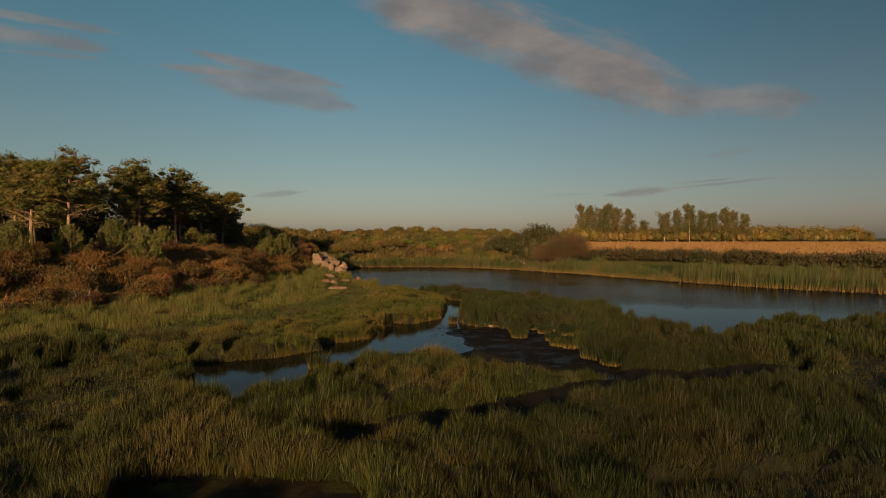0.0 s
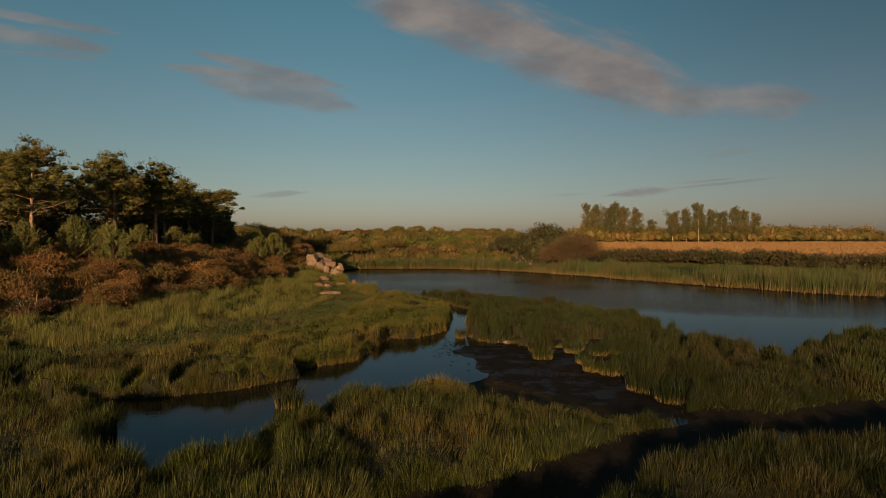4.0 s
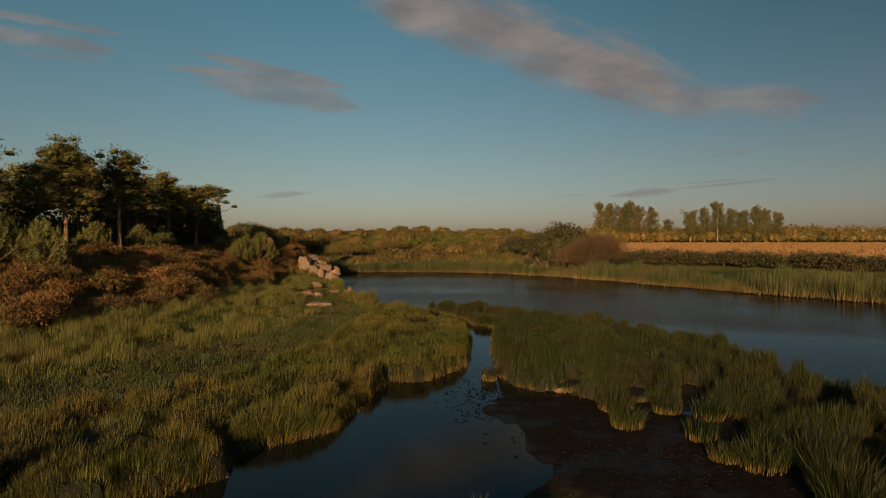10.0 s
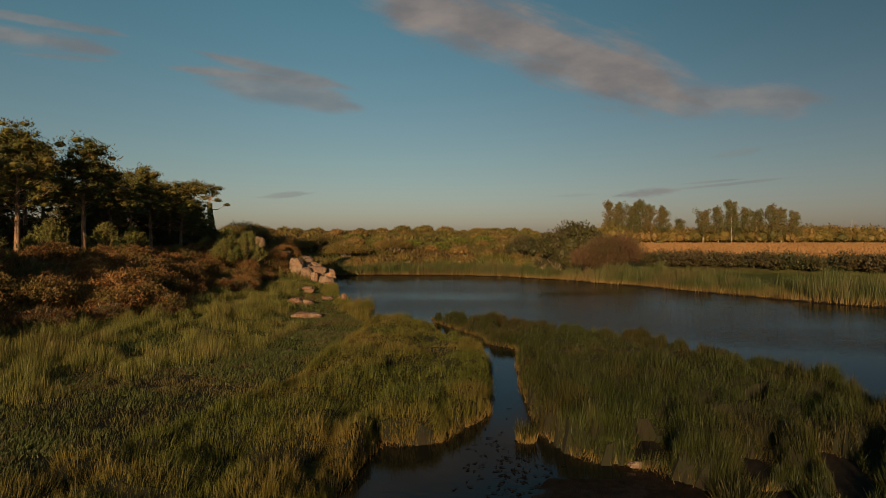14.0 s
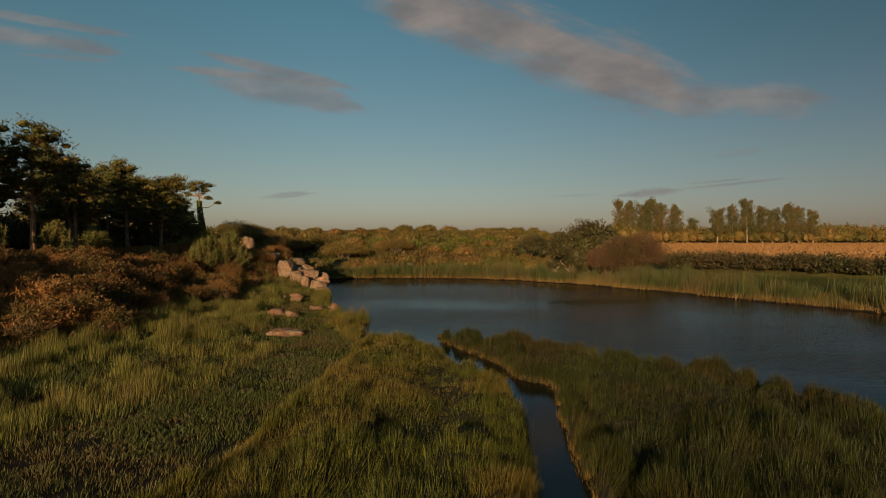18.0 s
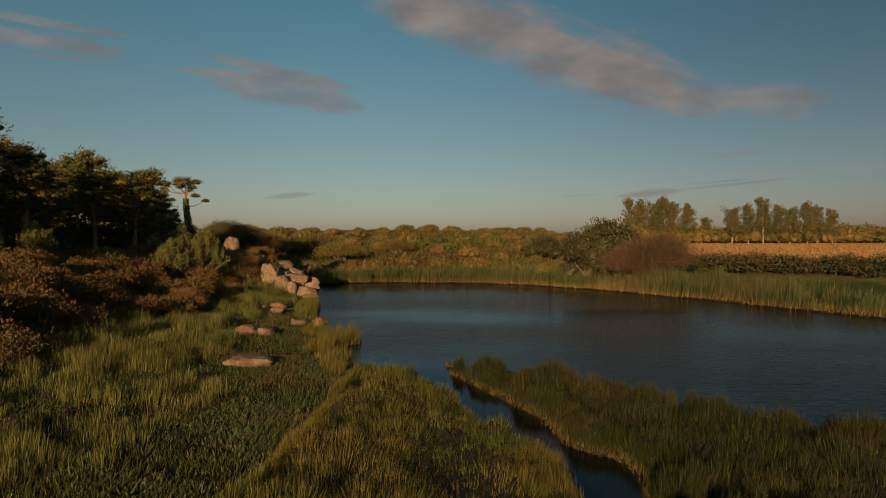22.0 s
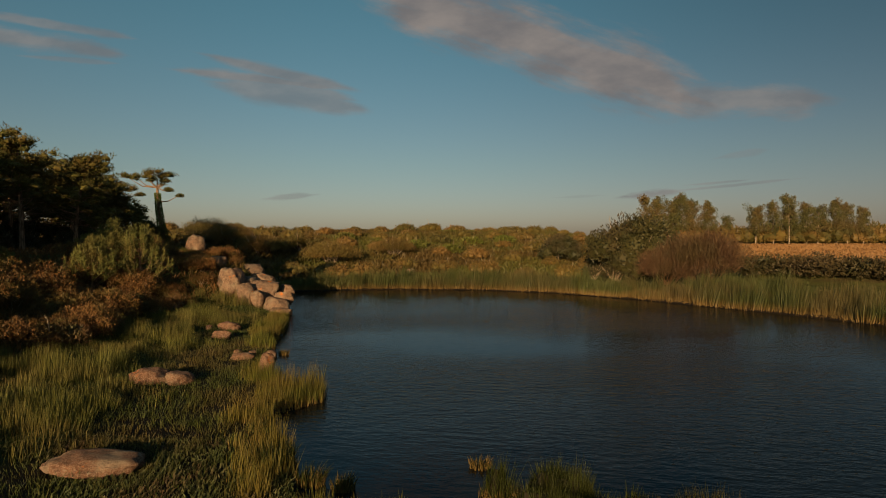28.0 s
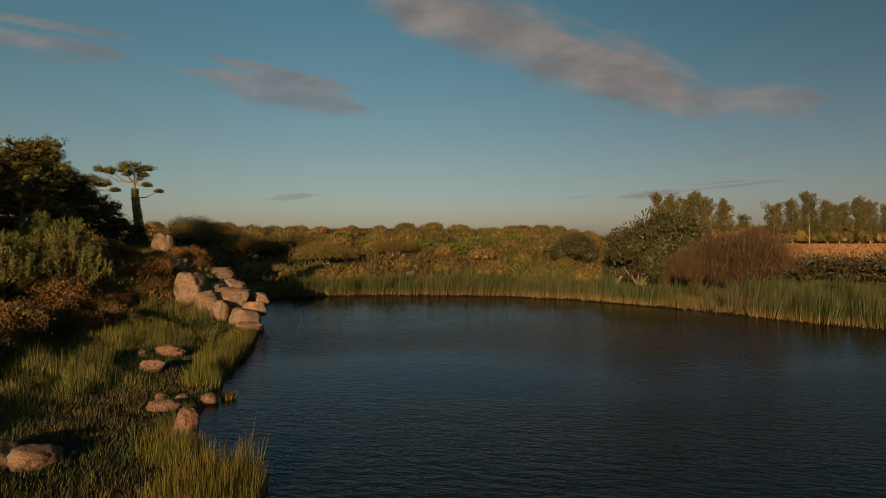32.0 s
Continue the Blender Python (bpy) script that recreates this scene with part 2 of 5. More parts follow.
def _stone(t, dark, light):
    p = t.where()
    big, mid, fine = t.noise(p, 0.9, 4.0, 0.6), t.noise(p, 3.5, 5.0, 0.7), t.noise(p, 22.0, 4.0, 0.7)
    col = t.mix(t.ramp(mid, 0.35, 0.68), dark, light)
    col = t.mix(t.ramp(fine, 0.40, 0.66), col, t.mix(0.5, col, (0.30, 0.22, 0.165)))
    col = t.mix(t.ramp(big, 0.50, 0.66, 0.0, 0.6), col, (0.23, 0.185, 0.135))
    col = t.mix(t.ramp(t.noise(p, 1.9, 5.0, 0.75), 0.54, 0.68, 0.0, 0.8), col, (0.075, 0.060, 0.045))
    col = t.mix(t.ramp(t.noise(p, 7.0, 3.0, 0.6), 0.62, 0.70, 0.0, 0.6), col, (0.28, 0.235, 0.18))
    nz = t.xyz(t.node("ShaderNodeNewGeometry").outputs["Normal"])[2]
    spot = t.m("MULTIPLY", t.ramp(t.noise(p, 1.1, 4.0, 0.7), 0.60, 0.70), t.ramp(nz, -0.1, 0.5))
    col = t.mix(spot, col, (0.46, 0.15, 0.03))
    h = t.m("ADD", t.m("MULTIPLY", mid, 0.8), t.m("MULTIPLY", fine, 0.35))
    return t.shader("ShaderNodeBsdfPrincipled", Base_Color=col, Roughness=0.9, Specular_IOR_Level=0.15, Normal=t.bump(h, 1.0, 0.14))


M_ROCK = material("granite", _rock((0.095, 0.055, 0.036), (0.200, 0.125, 0.083)))
M_RED = material("red_granite", _rock((0.085, 0.040, 0.024), (0.175, 0.088, 0.053)))


def _ground(t):
    """Peaty soil and litter under the reeds, turf on the banks, stubble on the field, heath beyond."""
    p = t.where()
    x, y, z = t.xyz(p)
    n1, n2, n3 = t.noise(p, 0.35, 4.0, 0.6), t.noise(p, 2.2, 5.0, 0.65), t.noise(p, 14.0, 4.0, 0.7)
    # peat, blackened so that shade in the sedge gaps is in its colour
    peat = t.mix(t.ramp(n2, 0.35, 0.68), (0.006, 0.004, 0.003), (0.016, 0.011, 0.007))
    peat = t.mix(t.ramp(n3, 0.60, 0.75), peat, (0.034, 0.025, 0.015))
    sod = t.mix(t.ramp(n1, 0.38, 0.64), (0.028, 0.040, 0.007), (0.040, 0.044, 0.009))
    sod = t.mix(t.ramp(n3, 0.35, 0.7, 0.0, 0.6), sod, (0.035, 0.036, 0.010))
    heath = t.mix(t.ramp(n1, 0.36, 0.64), (0.060, 0.046, 0.018), (0.075, 0.085, 0.020))
    heath = t.mix(t.ramp(n2, 0.5, 0.72), heath, (0.12, 0.09, 0.035))
    straw = t.mix(t.ramp(t.noise(t.vec(t.m("MULTIPLY", x, 0.25), y, z), 0.5, 5.0, 0.6), 0.3, 0.7), (0.20, 0.105, 0.04), (0.28, 0.15, 0.06))
    col = t.mix(t.ramp(t.m("ADD", z, t.m("MULTIPLY", n1, 0.25)), 0.38, 0.60), peat, sod)
    col = t.mix(t.ramp(t.m("ADD", z, t.m("MULTIPLY", n1, 1.2)), 1.4, 2.2), col, heath)
    field = t.m("MULTIPLY", t.ramp(t.m("ADD", t.m("MULTIPLY", x, 0.84), t.m("MULTIPLY", y, 0.85)), 154.0, 156.0),
                t.m("MULTIPLY", t.ramp(y, 247.0, 249.0, 1.0, 0.0), t.ramp(x, 36.0, 40.0)))
    col = t.mix(field, col, straw)
    h = t.m("ADD", n2, t.m("MULTIPLY", n3, 0.4))
    return t.shader("ShaderNodeBsdfPrincipled", Base_Color=col, Roughness=0.92, Specular_IOR_Level=0.15, Normal=t.bump(h, 0.6, 0.08))


M_GROUND = material("ground", _ground)


def _mud(t):
    p = t.where()
    n1, n2, n3 = t.noise(p, 0.55, 4.0, 0.6), t.noise(p, 3.0, 5.0, 0.7), t.noise(p, 20.0, 4.0, 0.7)
    x, y, z = t.xyz(p)
    y = t.m("ADD", y, t.m("MULTIPLY", x, 1.25))
    col = t.mix(t.ramp(n2, 0.35, 0.68), (0.004, 0.003, 0.002), (0.015, 0.009, 0.006))
    sand = t.m("ADD", y, t.m("MULTIPLY", t.m("SUBTRACT", n1, 0.5), 2.4))
    dry = t.ramp(sand, 35.6, 37.0, 1.0, 0.0)
    col = t.mix(dry, col, t.mix(t.ramp(n2, 0.4, 0.65), (0.020, 0.012, 0.006), (0.040, 0.025, 0.010)))
    col = t.mix(t.m("MULTIPLY", dry, t.ramp(n1, 0.50, 0.62, 0.0, 0.7)), col, (0.045, 0.042, 0.010))
    wet = t.m("MULTIPLY", t.ramp(n1, 0.45, 0.6), t.m("SUBTRACT", 1.0, dry))
    rough = t.m("SUBTRACT", 0.85, t.m("MULTIPLY", wet, 0.45))
    return t.shader("ShaderNodeBsdfPrincipled", Base_Color=col, Roughness=rough, Specular_IOR_Level=0.08,
                    Normal=t.bump(t.m("ADD", n2, t.m("MULTIPLY", n3, 0.5)), 0.7, 0.05))


M_MUD = material("mud", _mud)


def _water(t):
    """Dark peaty water; wind roughens it in patches, and it lies calm beside the reeds."""
    p = t.where()
    x, y, z = t.xyz(p)
    wind = t.ramp(t.noise(t.vec(t.m("MULTIPLY", x, 0.5), y, 0.0), 0.045, 2.0), 0.36, 0.60, 0.25, 1.0)
    wind = t.m("MULTIPLY", wind, t.ramp(t.m("ADD", y, t.m("MULTIPLY", x, 0.55)), 66.0, 78.0, 0.06, 1.0))
    a = t.noise(t.vec(t.m("MULTIPLY", t.m("SUBTRACT", x, t.m("MULTIPLY", y, 0.35)), 0.42), t.m("ADD", y, t.m("MULTIPLY", x, 0.2)), 0.0), 3.6, 3.0, 0.6)
    b = t.noise(t.vec(t.m("MULTIPLY", x, 0.5), y, 4.0), 1.1, 2.0, 0.5)
    n = t.bump(t.m("ADD", a, t.m("MULTIPLY", b, 0.7)), t.m("MULTIPLY", wind, 0.55), 0.10)
    f = t.node("ShaderNodeFresnel")
    f.inputs["IOR"].default_value = 1.333
    t.put(f.inputs["Normal"], n)
    deep = t.shader("ShaderNodeBsdfDiffuse", Color=(0.006, 0.007, 0.006))
    gloss = t.shader("ShaderNodeBsdfGlossy", Color=(0.57, 0.59, 0.62), Roughness=0.05, Normal=n)
    m = t.node("ShaderNodeMixShader")
    t.put(m.inputs[0], f.outputs[0]), t.put(m.inputs[1], deep), t.put(m.inputs[2], gloss)
    return m.outputs[0]


M_WATER = material("water", _water)


# ---- plan of shores and banks (metres; x right, y ahead) ----
FAR_SHORE = [(-17.2, 106.5), (-19.0, 111), (-24, 121), (-25.5, 128), (-22, 132), (-12, 134.5), (0, 133.5), (8, 129.5), (16, 121), (24, 109),
             (30, 97.5), (36, 86.5), (44, 75), (54, 65.5), (75, 57), (110, 50)]
NEAR_SHORE = [(110, 40), (60, 46), (38, 46.5), (30, 45), (23, 43), (19.6, 40.4), (17.2, 36.2), (16.0, 38.5), (14.6, 43), (13.6, 47), (14.8, 51), (14.4, 55),
              (12, 59), (10, 63), (7.4, 65.4), (4.6, 67.4), (2.2, 69.6), (0.8, 71.6), (-1.2, 72.6), (-3.0, 72.7)]
ISLAND_WEST = [(-1.5, 69.4), (0.3, 65.6), (0.6, 62.9), (2.3, 61.2), (1.8, 57), (1.5, 53), (1.3, 46), (2.1, 43.8), (3.4, 43.2), (4.9, 41.6), (6.3, 41.6), (8, 41.0),
               (9.2, 39), (9.8, 37.6), (11.2, 36.3), (13, 35.7), (15.5, 35.7), (15.5, 34.2), (11.5, 33.7), (9.6, 33.0), (9.6, 30.6)]
MARSH_NORTH = [(8.0, 27.2), (5, 27.0), (2.3, 28.0), (0.6, 29.8), (-0.5, 31.0), (-2.4, 29.8), (-4, 28.9), (-5.4, 27.6), (-6.0, 25), (-6.2, 23.2), (-8, 22.4), (-10, 23), (-10.8, 25), (-11.5, 27),
               (-14, 28.4), (-18, 28.8), (-24, 28.6)]
BANK_EAST = [(-24, 29.2), (-20, 30.4), (-15, 30.5), (-11.4, 31.1), (-9.1, 32.2), (-7.2, 34.2), (-7.4, 35.8), (-4.9, 38.2), (-4.3, 42.7), (-3.9, 44.8), (-2.1, 45.1),
             (-0.2, 48.2), (0.3, 55.5), (0.1, 60.5), (-1.6, 63.4), (-2.9, 67), (-4.5, 70.5), (-6.9, 71.0)]
WEST_SHORE = [(-8.2, 75), (-10.3, 79), (-8.8, 80.8), (-8.9, 82.2), (-11.6, 84.5), (-13.0, 87), (-13.8, 91), (-15.3, 98)]
WATER = FAR_SHORE + NEAR_SHORE + ISLAND_WEST + MARSH_NORTH + BANK_EAST + WEST_SHORE
MUD = [(0.9, 42.6), (3.5, 42.7), (7, 40.8), (9.0, 38.6), (9.8, 36.2), (9.5, 33), (9.4, 30.6), (7.8, 27.4), (5, 27.2), (2.4, 28.2), (1.3, 30.2), (0.4, 31.6), (1.1, 33.0), (1.9, 34.6), (1.2, 36.2), (1.6, 37.7), (0.9, 39.2), (0.3, 40.8)]
FOOT = [(-40, 20), (-36, 36), (-30, 48), (-24.5, 60), (-21.5, 70), (-22, 80), (-24, 90), (-25.5, 99), (-24.5, 106), (-21.5, 111), (-22, 116), (-25.5, 123), (-30.5, 130), (-44, 140), (-70, 160)]
SEDGE_EDGE = [(-60, 31), (-25, 34), (-17, 36), (-12.9, 39.3), (-9.7, 46), (-8.4, 50), (-7.8, 61), (-7.4, 68), (-6.9, 71.5)]
GAPS = [((-3.0, 18.2), (-0.5, 20.0), 1.2), ((-0.5, 20.0), (1.5, 20.6), 1.6), ((1.5, 20.6), (3.1, 22.2), 1.5), ((3.1, 22.2), (6.3, 24.7), 1.3), ((6.3, 24.6), (9.6, 26.2), 1.5),
        ((9.6, 26.8), (11.6, 26.2), 2.1), ((11.6, 26.4), (16.0, 28.4), 1.6), ((-6.4, 14.2), (-3.2, 13.9), 1.5), ((-19.2, 28.6), (-19, 29.4), 0.5),
        ((-20.9, 27.4), (-20.7, 28), 0.5), ((-14.6, 19.3), (-13.8, 19.6), 0.4), ((-12.4, 18.8), (-11.2, 18.6), 0.35), ((10.4, 38.4), (11.6, 38.0), 0.45),
        ((-11.7, 31.5), (-11.9, 33.0), 0.25), ((-13.4, 31.2), (-13.7, 33.0), 0.25), ((-7.5, 35.6), (-8.6, 36.6), 0.3), ((3.8, 43.4), (4.4, 44.6), 0.35),
        ((6.4, 42.0), (6.8, 43.2), 0.3), ((8.4, 41.2), (9.2, 43.4), 0.5), ((12.0, 38.2), (13.6, 41.5), 0.4), ((2.2, 57.5), (5.0, 58.2), 0.5), ((9.0, 47.5), (10.2, 49.5), 0.35)]
TIP = (-35.0, -31.0)


def seg_dist(x, y, pts, closed=False):
    d = np.full(x.shape, 1e9)
    n = len(pts)
    for i in range(n if closed else n - 1):
        (ax, ay), (bx, by) = pts[i], pts[(i + 1) % n]
        vx, vy = bx - ax, by - ay
        k = np.clip(((x - ax) * vx + (y - ay) * vy) / (vx * vx + vy * vy + 1e-9), 0, 1)
        d = np.minimum(d, np.hypot(x - ax - k * vx, y - ay - k * vy))
    return d


def inside(x, y, pts):
    c = np.zeros(x.shape, bool)
    n = len(pts)
    for i in range(n):
        (ax, ay), (bx, by) = pts[i], pts[(i + 1) % n]
        if ay != by:
            c ^= ((ay > y) != (by > y)) & (x < (bx - ax) * (y - ay) / (by - ay) + ax)
    return c


def signed(x, y, pts):
    d = seg_dist(x, y, pts, True)
    return np.where(inside(x, y, pts), -d, d)


def vnoise(x, y, scale, seed=0):
    """Smooth value noise, 0 to 1, with features about 1 / scale wide."""
    x, y = np.asarray(x, float) * scale + seed * 17.3, np.asarray(y, float) * scale + seed * 31.7
    i, j = np.floor(x).astype(np.int64), np.floor(y).astype(np.int64)
    fx, fy = x - i, y - j
    fx, fy = fx * fx * (3 - 2 * fx), fy * fy * (3 - 2 * fy)

    def h(a, b):
        k = (a * 374761393 + b * 668265263 + seed * 974711) & 0x7FFFFFFF
        k = ((k ^ (k >> 13)) * 1274126177) & 0x7FFFFFFF
        return ((k ^ (k >> 16)) & 0xFFFF) / 65535.0
    return (h(i, j) * (1 - fx) + h(i + 1, j) * fx) * (1 - fy) + (h(i, j + 1) * (1 - fx) + h(i + 1, j + 1) * fx) * fy


def fbm(x, y, scale, seed=0, octaves=3):
    return sum(vnoise(x, y, scale * 2 ** k, seed + k) * 0.5 ** k for k in range(octaves)) / sum(0.5 ** k for k in range(octaves))


def smooth(v, lo, hi):
    k = np.clip((v - lo) / (hi - lo), 0, 1)
    return k * k * (3 - 2 * k)


# distance to the water's edge, kept on a grid
_gx, _gy = np.arange(-70, 125.1, 0.25), np.arange(-5, 175.1, 0.25)
_GX, _GY = np.meshgrid(_gx, _gy)
_SD = signed(_GX, _GY, WATER)


def shore(x, y):
    """Metres from the water's edge; negative in the water."""
    x, y = np.asarray(x, float), np.asarray(y, float)
    fx, fy = np.clip((x + 70) * 4, 0, len(_gx) - 1.01), np.clip((y + 5) * 4, 0, len(_gy) - 1.01)
    i, j = fx.astype(int), fy.astype(int)
    u, v = fx - i, fy - j
    s = (_SD[j, i] * (1 - u) + _SD[j, i + 1] * u) * (1 - v) + (_SD[j + 1, i] * (1 - u) + _SD[j + 1, i + 1] * u) * v
    out = np.maximum(np.maximum(-70 - x, x - 125), np.maximum(-5 - y, y - 175))
    return np.where(out > 0, np.maximum(s, 0) + out, s)


_fx, _fy = np.array([p[0] for p in FOOT], float), np.array([p[1] for p in FOOT], float)


def inland(x, y):
    """Metres up the western bank from its foot; negative on the shore side."""
    return (np.interp(y, _fy, _fx) - x) * 0.93


def height(x, y):
    """Height of the ground."""
    x, y = np.asarray(x, float), np.asarray(y, float)
    s = shore(x, y)
    z = np.clip(s * 0.55, -0.55, 0.14) + 0.05 * fbm(x, y, 0.6, 3)
    mud = signed(x, y, MUD) + 0.9 * (fbm(x, y, 0.7, 17, 3) - 0.5)
    z = np.where(s < 0.2, np.maximum(z, 0.045 - np.maximum(mud, 0) * 0.25 + 0.07 * (fbm(x, y, 0.8, 8, 4) - 0.55)), z)
    for a, b, r in GAPS[:7]:
        z = z - 0.07 * smooth(seg_dist(x, y, [a, b]), r * 1.25, r * 0.5)
    near = np.exp(-((x + 4.8) / 2.4) ** 2 - ((y - 15.0) / 0.9) ** 2)
    z = z - 0.02 * near
    i = inland(x, y)
    west = smooth(i, -9.0, 1.0) * 0.75 + smooth(i, -1.5, 15.0 - 8.0 * smooth(y, 99, 110)) * (4.4 - 0.8 * smooth(y, 104, 112) * smooth(y, 129, 124)) + 0.5 * smooth(i, 0, 8) * (fbm(x, y, 0.16, 5) - 0.5)
    west = west + 1.5 * smooth(i, 20, 60)
    west = west * smooth(y, 22, 50) * smooth(s, 0.0, 3.5)
    west = west + 2.0 * np.exp(-((x + 23.2) / 2.6) ** 2 - ((y - 115.5) / 3.6) ** 2) * smooth(s, 0.0, 3.0)
    far = smooth(y + 0.25 * np.maximum(-x - 20, 0), 141, 236) * 8.7
    lump = (fbm(x, y, 0.03, 9, 3) - 0.5) * 2.6
    hill = 0.45 + far + lump * smooth(y, 150, 190)
    east = smooth(x, 22, 48)
    field = 0.5 + 3.3 * smooth(x + 0.85 * y - 0.16 * np.maximum(x - 37, 0), 143, 166) + 0.013 * np.clip(y - 130, 0, 130)
    back = np.where(s > 0, smooth(s, 6.0, 20.0), 0) * smooth(y + 0.9 * np.maximum(x, 0), 104, 140)
    land = (hill * (1 - east) + field * east - 0.14) * back
    z = z + np.maximum(west, land)
    z = z + smooth(y, 260, 900) * 3.0 * fbm(x, y, 0.004, 12)
    return z


# ---- mesh helpers ----
def mesh(name, verts, polys, mat, smooth_faces=False):
    """polys: arrays of corners, (n, 3) or (n, 4) each."""
    me = bpy.data.meshes.new(name)
    polys = [np.asarray(p, np.int32) for p in polys if len(p)]
    verts = np.asarray(verts, np.float32)
    loops = np.concatenate([p.ravel() for p in polys])
    sizes = np.concatenate([np.full(len(p), p.shape[1], np.int32) for p in polys])
    me.vertices.add(len(verts)), me.loops.add(len(loops)), me.polygons.add(len(sizes))
    me.vertices.foreach_set("co", verts.ravel())
    me.loops.foreach_set("vertex_index", loops)
    me.polygons.foreach_set("loop_start", np.concatenate([[0], np.cumsum(sizes)[:-1]]).astype(np.int32))
    me.polygons.foreach_set("use_smooth", np.full(len(sizes), smooth_faces))
    me.update(calc_edges=True)
    me.materials.append(mat)
    return me


def part(name, me, parent, label=""):
    ob = new(name, me)
    ob.parent = parent
    return tagged(ob, label)


def join(*chunks):
    """Merge (verts, [polys...]) chunks."""
    vs, ps, n = [], [], 0
    for v, p in chunks:
        vs.append(v)
        ps += [np.asarray(q) + n for q in p if len(q)]
        n += len(v)
    return np.concatenate(vs), ps


def tube(points, radii, sides=6):
    pts, out = [Vector(p) for p in points], []
    for i, p in enumerate(pts):
        d = (pts[min(i + 1, len(pts) - 1)] - pts[max(i - 1, 0)]).normalized()
        a = d.cross(Vector((0.31, 0.17, 0.93)) if abs(d.z) < 0.9 else Vector((1, 0.1, 0))).normalized()
        b = d.cross(a)
        out += [p + (a * math.cos(k * math.tau / sides) + b * math.sin(k * math.tau / sides)) * radii[i] for k in range(sides)]
    q = [(i * sides + k, i * sides + (k + 1) % sides, (i + 1) * sides + (k + 1) % sides, (i + 1) * sides + k) for i in range(len(pts) - 1) for k in range(sides)]
    return np.array([tuple(v) for v in out]), [np.array(q)]


def unit(v):
    return v / np.maximum(np.linalg.norm(v, axis=1, keepdims=True), 1e-9)


def spikes(at, way, length, width, rng, spread=0.6):
    """One leaf, needle or twig at each place: a narrow triangle along way, turned at random."""
    n = len(at)
    d = unit(way + rng.normal(0, spread, (n, 3)))
    side = unit(np.cross(d, rng.normal(0, 1, (n, 3))))
    ln, w = length * rng.uniform(0.65, 1.3, (n, 1)), width * rng.uniform(0.7, 1.3, (n, 1))
    v = np.stack([at - side * w / 2, at + side * w / 2, at + d * ln], 1).reshape(-1, 3)
    return v, [np.arange(3 * n).reshape(-1, 3)]


def shell(centre, radii, n, rng, low=-0.4, inner=0.72):
    """Places and outward ways on a lumpy ellipsoid, mostly its upper part."""
    d = unit(rng.normal(0, 1, (n * 2, 3)))
    d = d[d[:, 2] > low][:n]
    r = rng.uniform(inner, 1.05, (len(d), 1))
    return centre + d * radii * r, d


def blades(x, y, z, h, w, lean_x, lean_y, rng):
    """Grass blades: a bent strip of a quad and a tip."""
    n = len(x)
    a = rng.uniform(0, math.tau, n)
    sx, sy = np.cos(a) * w / 2, np.sin(a) * w / 2
    v = np.empty((n, 5, 3))
    v[:, 0] = np.stack([x - sx, y - sy, z - 0.04], 1)
    v[:, 1] = np.stack([x + sx, y + sy, z - 0.04], 1)
    mx, my, mz = x + lean_x * 0.3, y + lean_y * 0.3, z + h * 0.58
    v[:, 2] = np.stack([mx + sx * 0.8, my + sy * 0.8, mz], 1)
    v[:, 3] = np.stack([mx - sx * 0.8, my - sy * 0.8, mz], 1)
    v[:, 4] = np.stack([x + lean_x, y + lean_y, z + h], 1)
    k = np.arange(n)[:, None] * 5
    return v.reshape(-1, 3), [k + np.array([0, 1, 2, 3]), k + np.array([3, 2, 4])]


def straws(x, y, z, h, w, lean_x, lean_y, rng):
    """Fine grass blades, one tapering triangle each."""
    n = len(x)
    a = rng.uniform(0, math.tau, n)
    sx, sy = np.cos(a) * w / 2, np.sin(a) * w / 2
    v = np.empty((n, 3, 3))
    v[:, 0] = np.stack([x - sx, y - sy, z - 0.04], 1)
    v[:, 1] = np.stack([x + sx, y + sy, z - 0.04], 1)
    v[:, 2] = np.stack([x + lean_x, y + lean_y, z + h], 1)
    return v.reshape(-1, 3), [np.arange(3 * n).reshape(-1, 3)]


# ---- ground and water ----
def spaced(lo, hi, step, far_lo, far_hi, grow=1.16):
    mid = list(np.arange(lo, hi + 1e-6, step))
    a, s = [lo], step
    while a[-1] > far_lo:
        s *= grow
        a.append(a[-1] - s)
    b, s = [hi], step
    while b[-1] < far_hi:
        s *= grow
        b.append(b[-1] + s)
    return np.array(a[:0:-1] + mid + b[1:])


xs, ys = spaced(-44, 40, 0.6, -3500, 3500), spaced(8, 136, 0.6, -1500, 4200)
GX, GY = np.meshgrid(xs, ys)
GZ = height(GX, GY)
nx, ny = len(xs), len(ys)
idx = np.arange(nx * ny).reshape(ny, nx)
quads = np.stack([idx[:-1, :-1], idx[:-1, 1:], idx[1:, 1:], idx[1:, :-1]], -1).reshape(-1, 4)
ground = new("ground", mesh("ground", np.stack([GX, GY, GZ], -1).reshape(-1, 3), [quads], M_GROUND, True))
cx, cy = GX[:-1, :-1].ravel() + 0.3, GY[:-1, :-1].ravel() + 0.3
on_mud = (signed(cx, cy, MUD) < 1.2) & (shore(cx, cy) < 0.3) | ((((cx + 4.8) / 2.6) ** 2 + ((cy - 15.0) / 1.0) ** 2) < 1)
ground.data.materials.append(M_MUD)
ground.data.polygons.foreach_set("material_index", on_mud.astype(np.int32))
tagged(ground, "peaty marsh floor rising to grassy heathland banks", "ground", kind="structure")
wx, wy = np.meshgrid(np.linspace(-30, 125, 32), np.linspace(14, 138, 26))
wi = np.arange(wx.size).reshape(wx.shape)
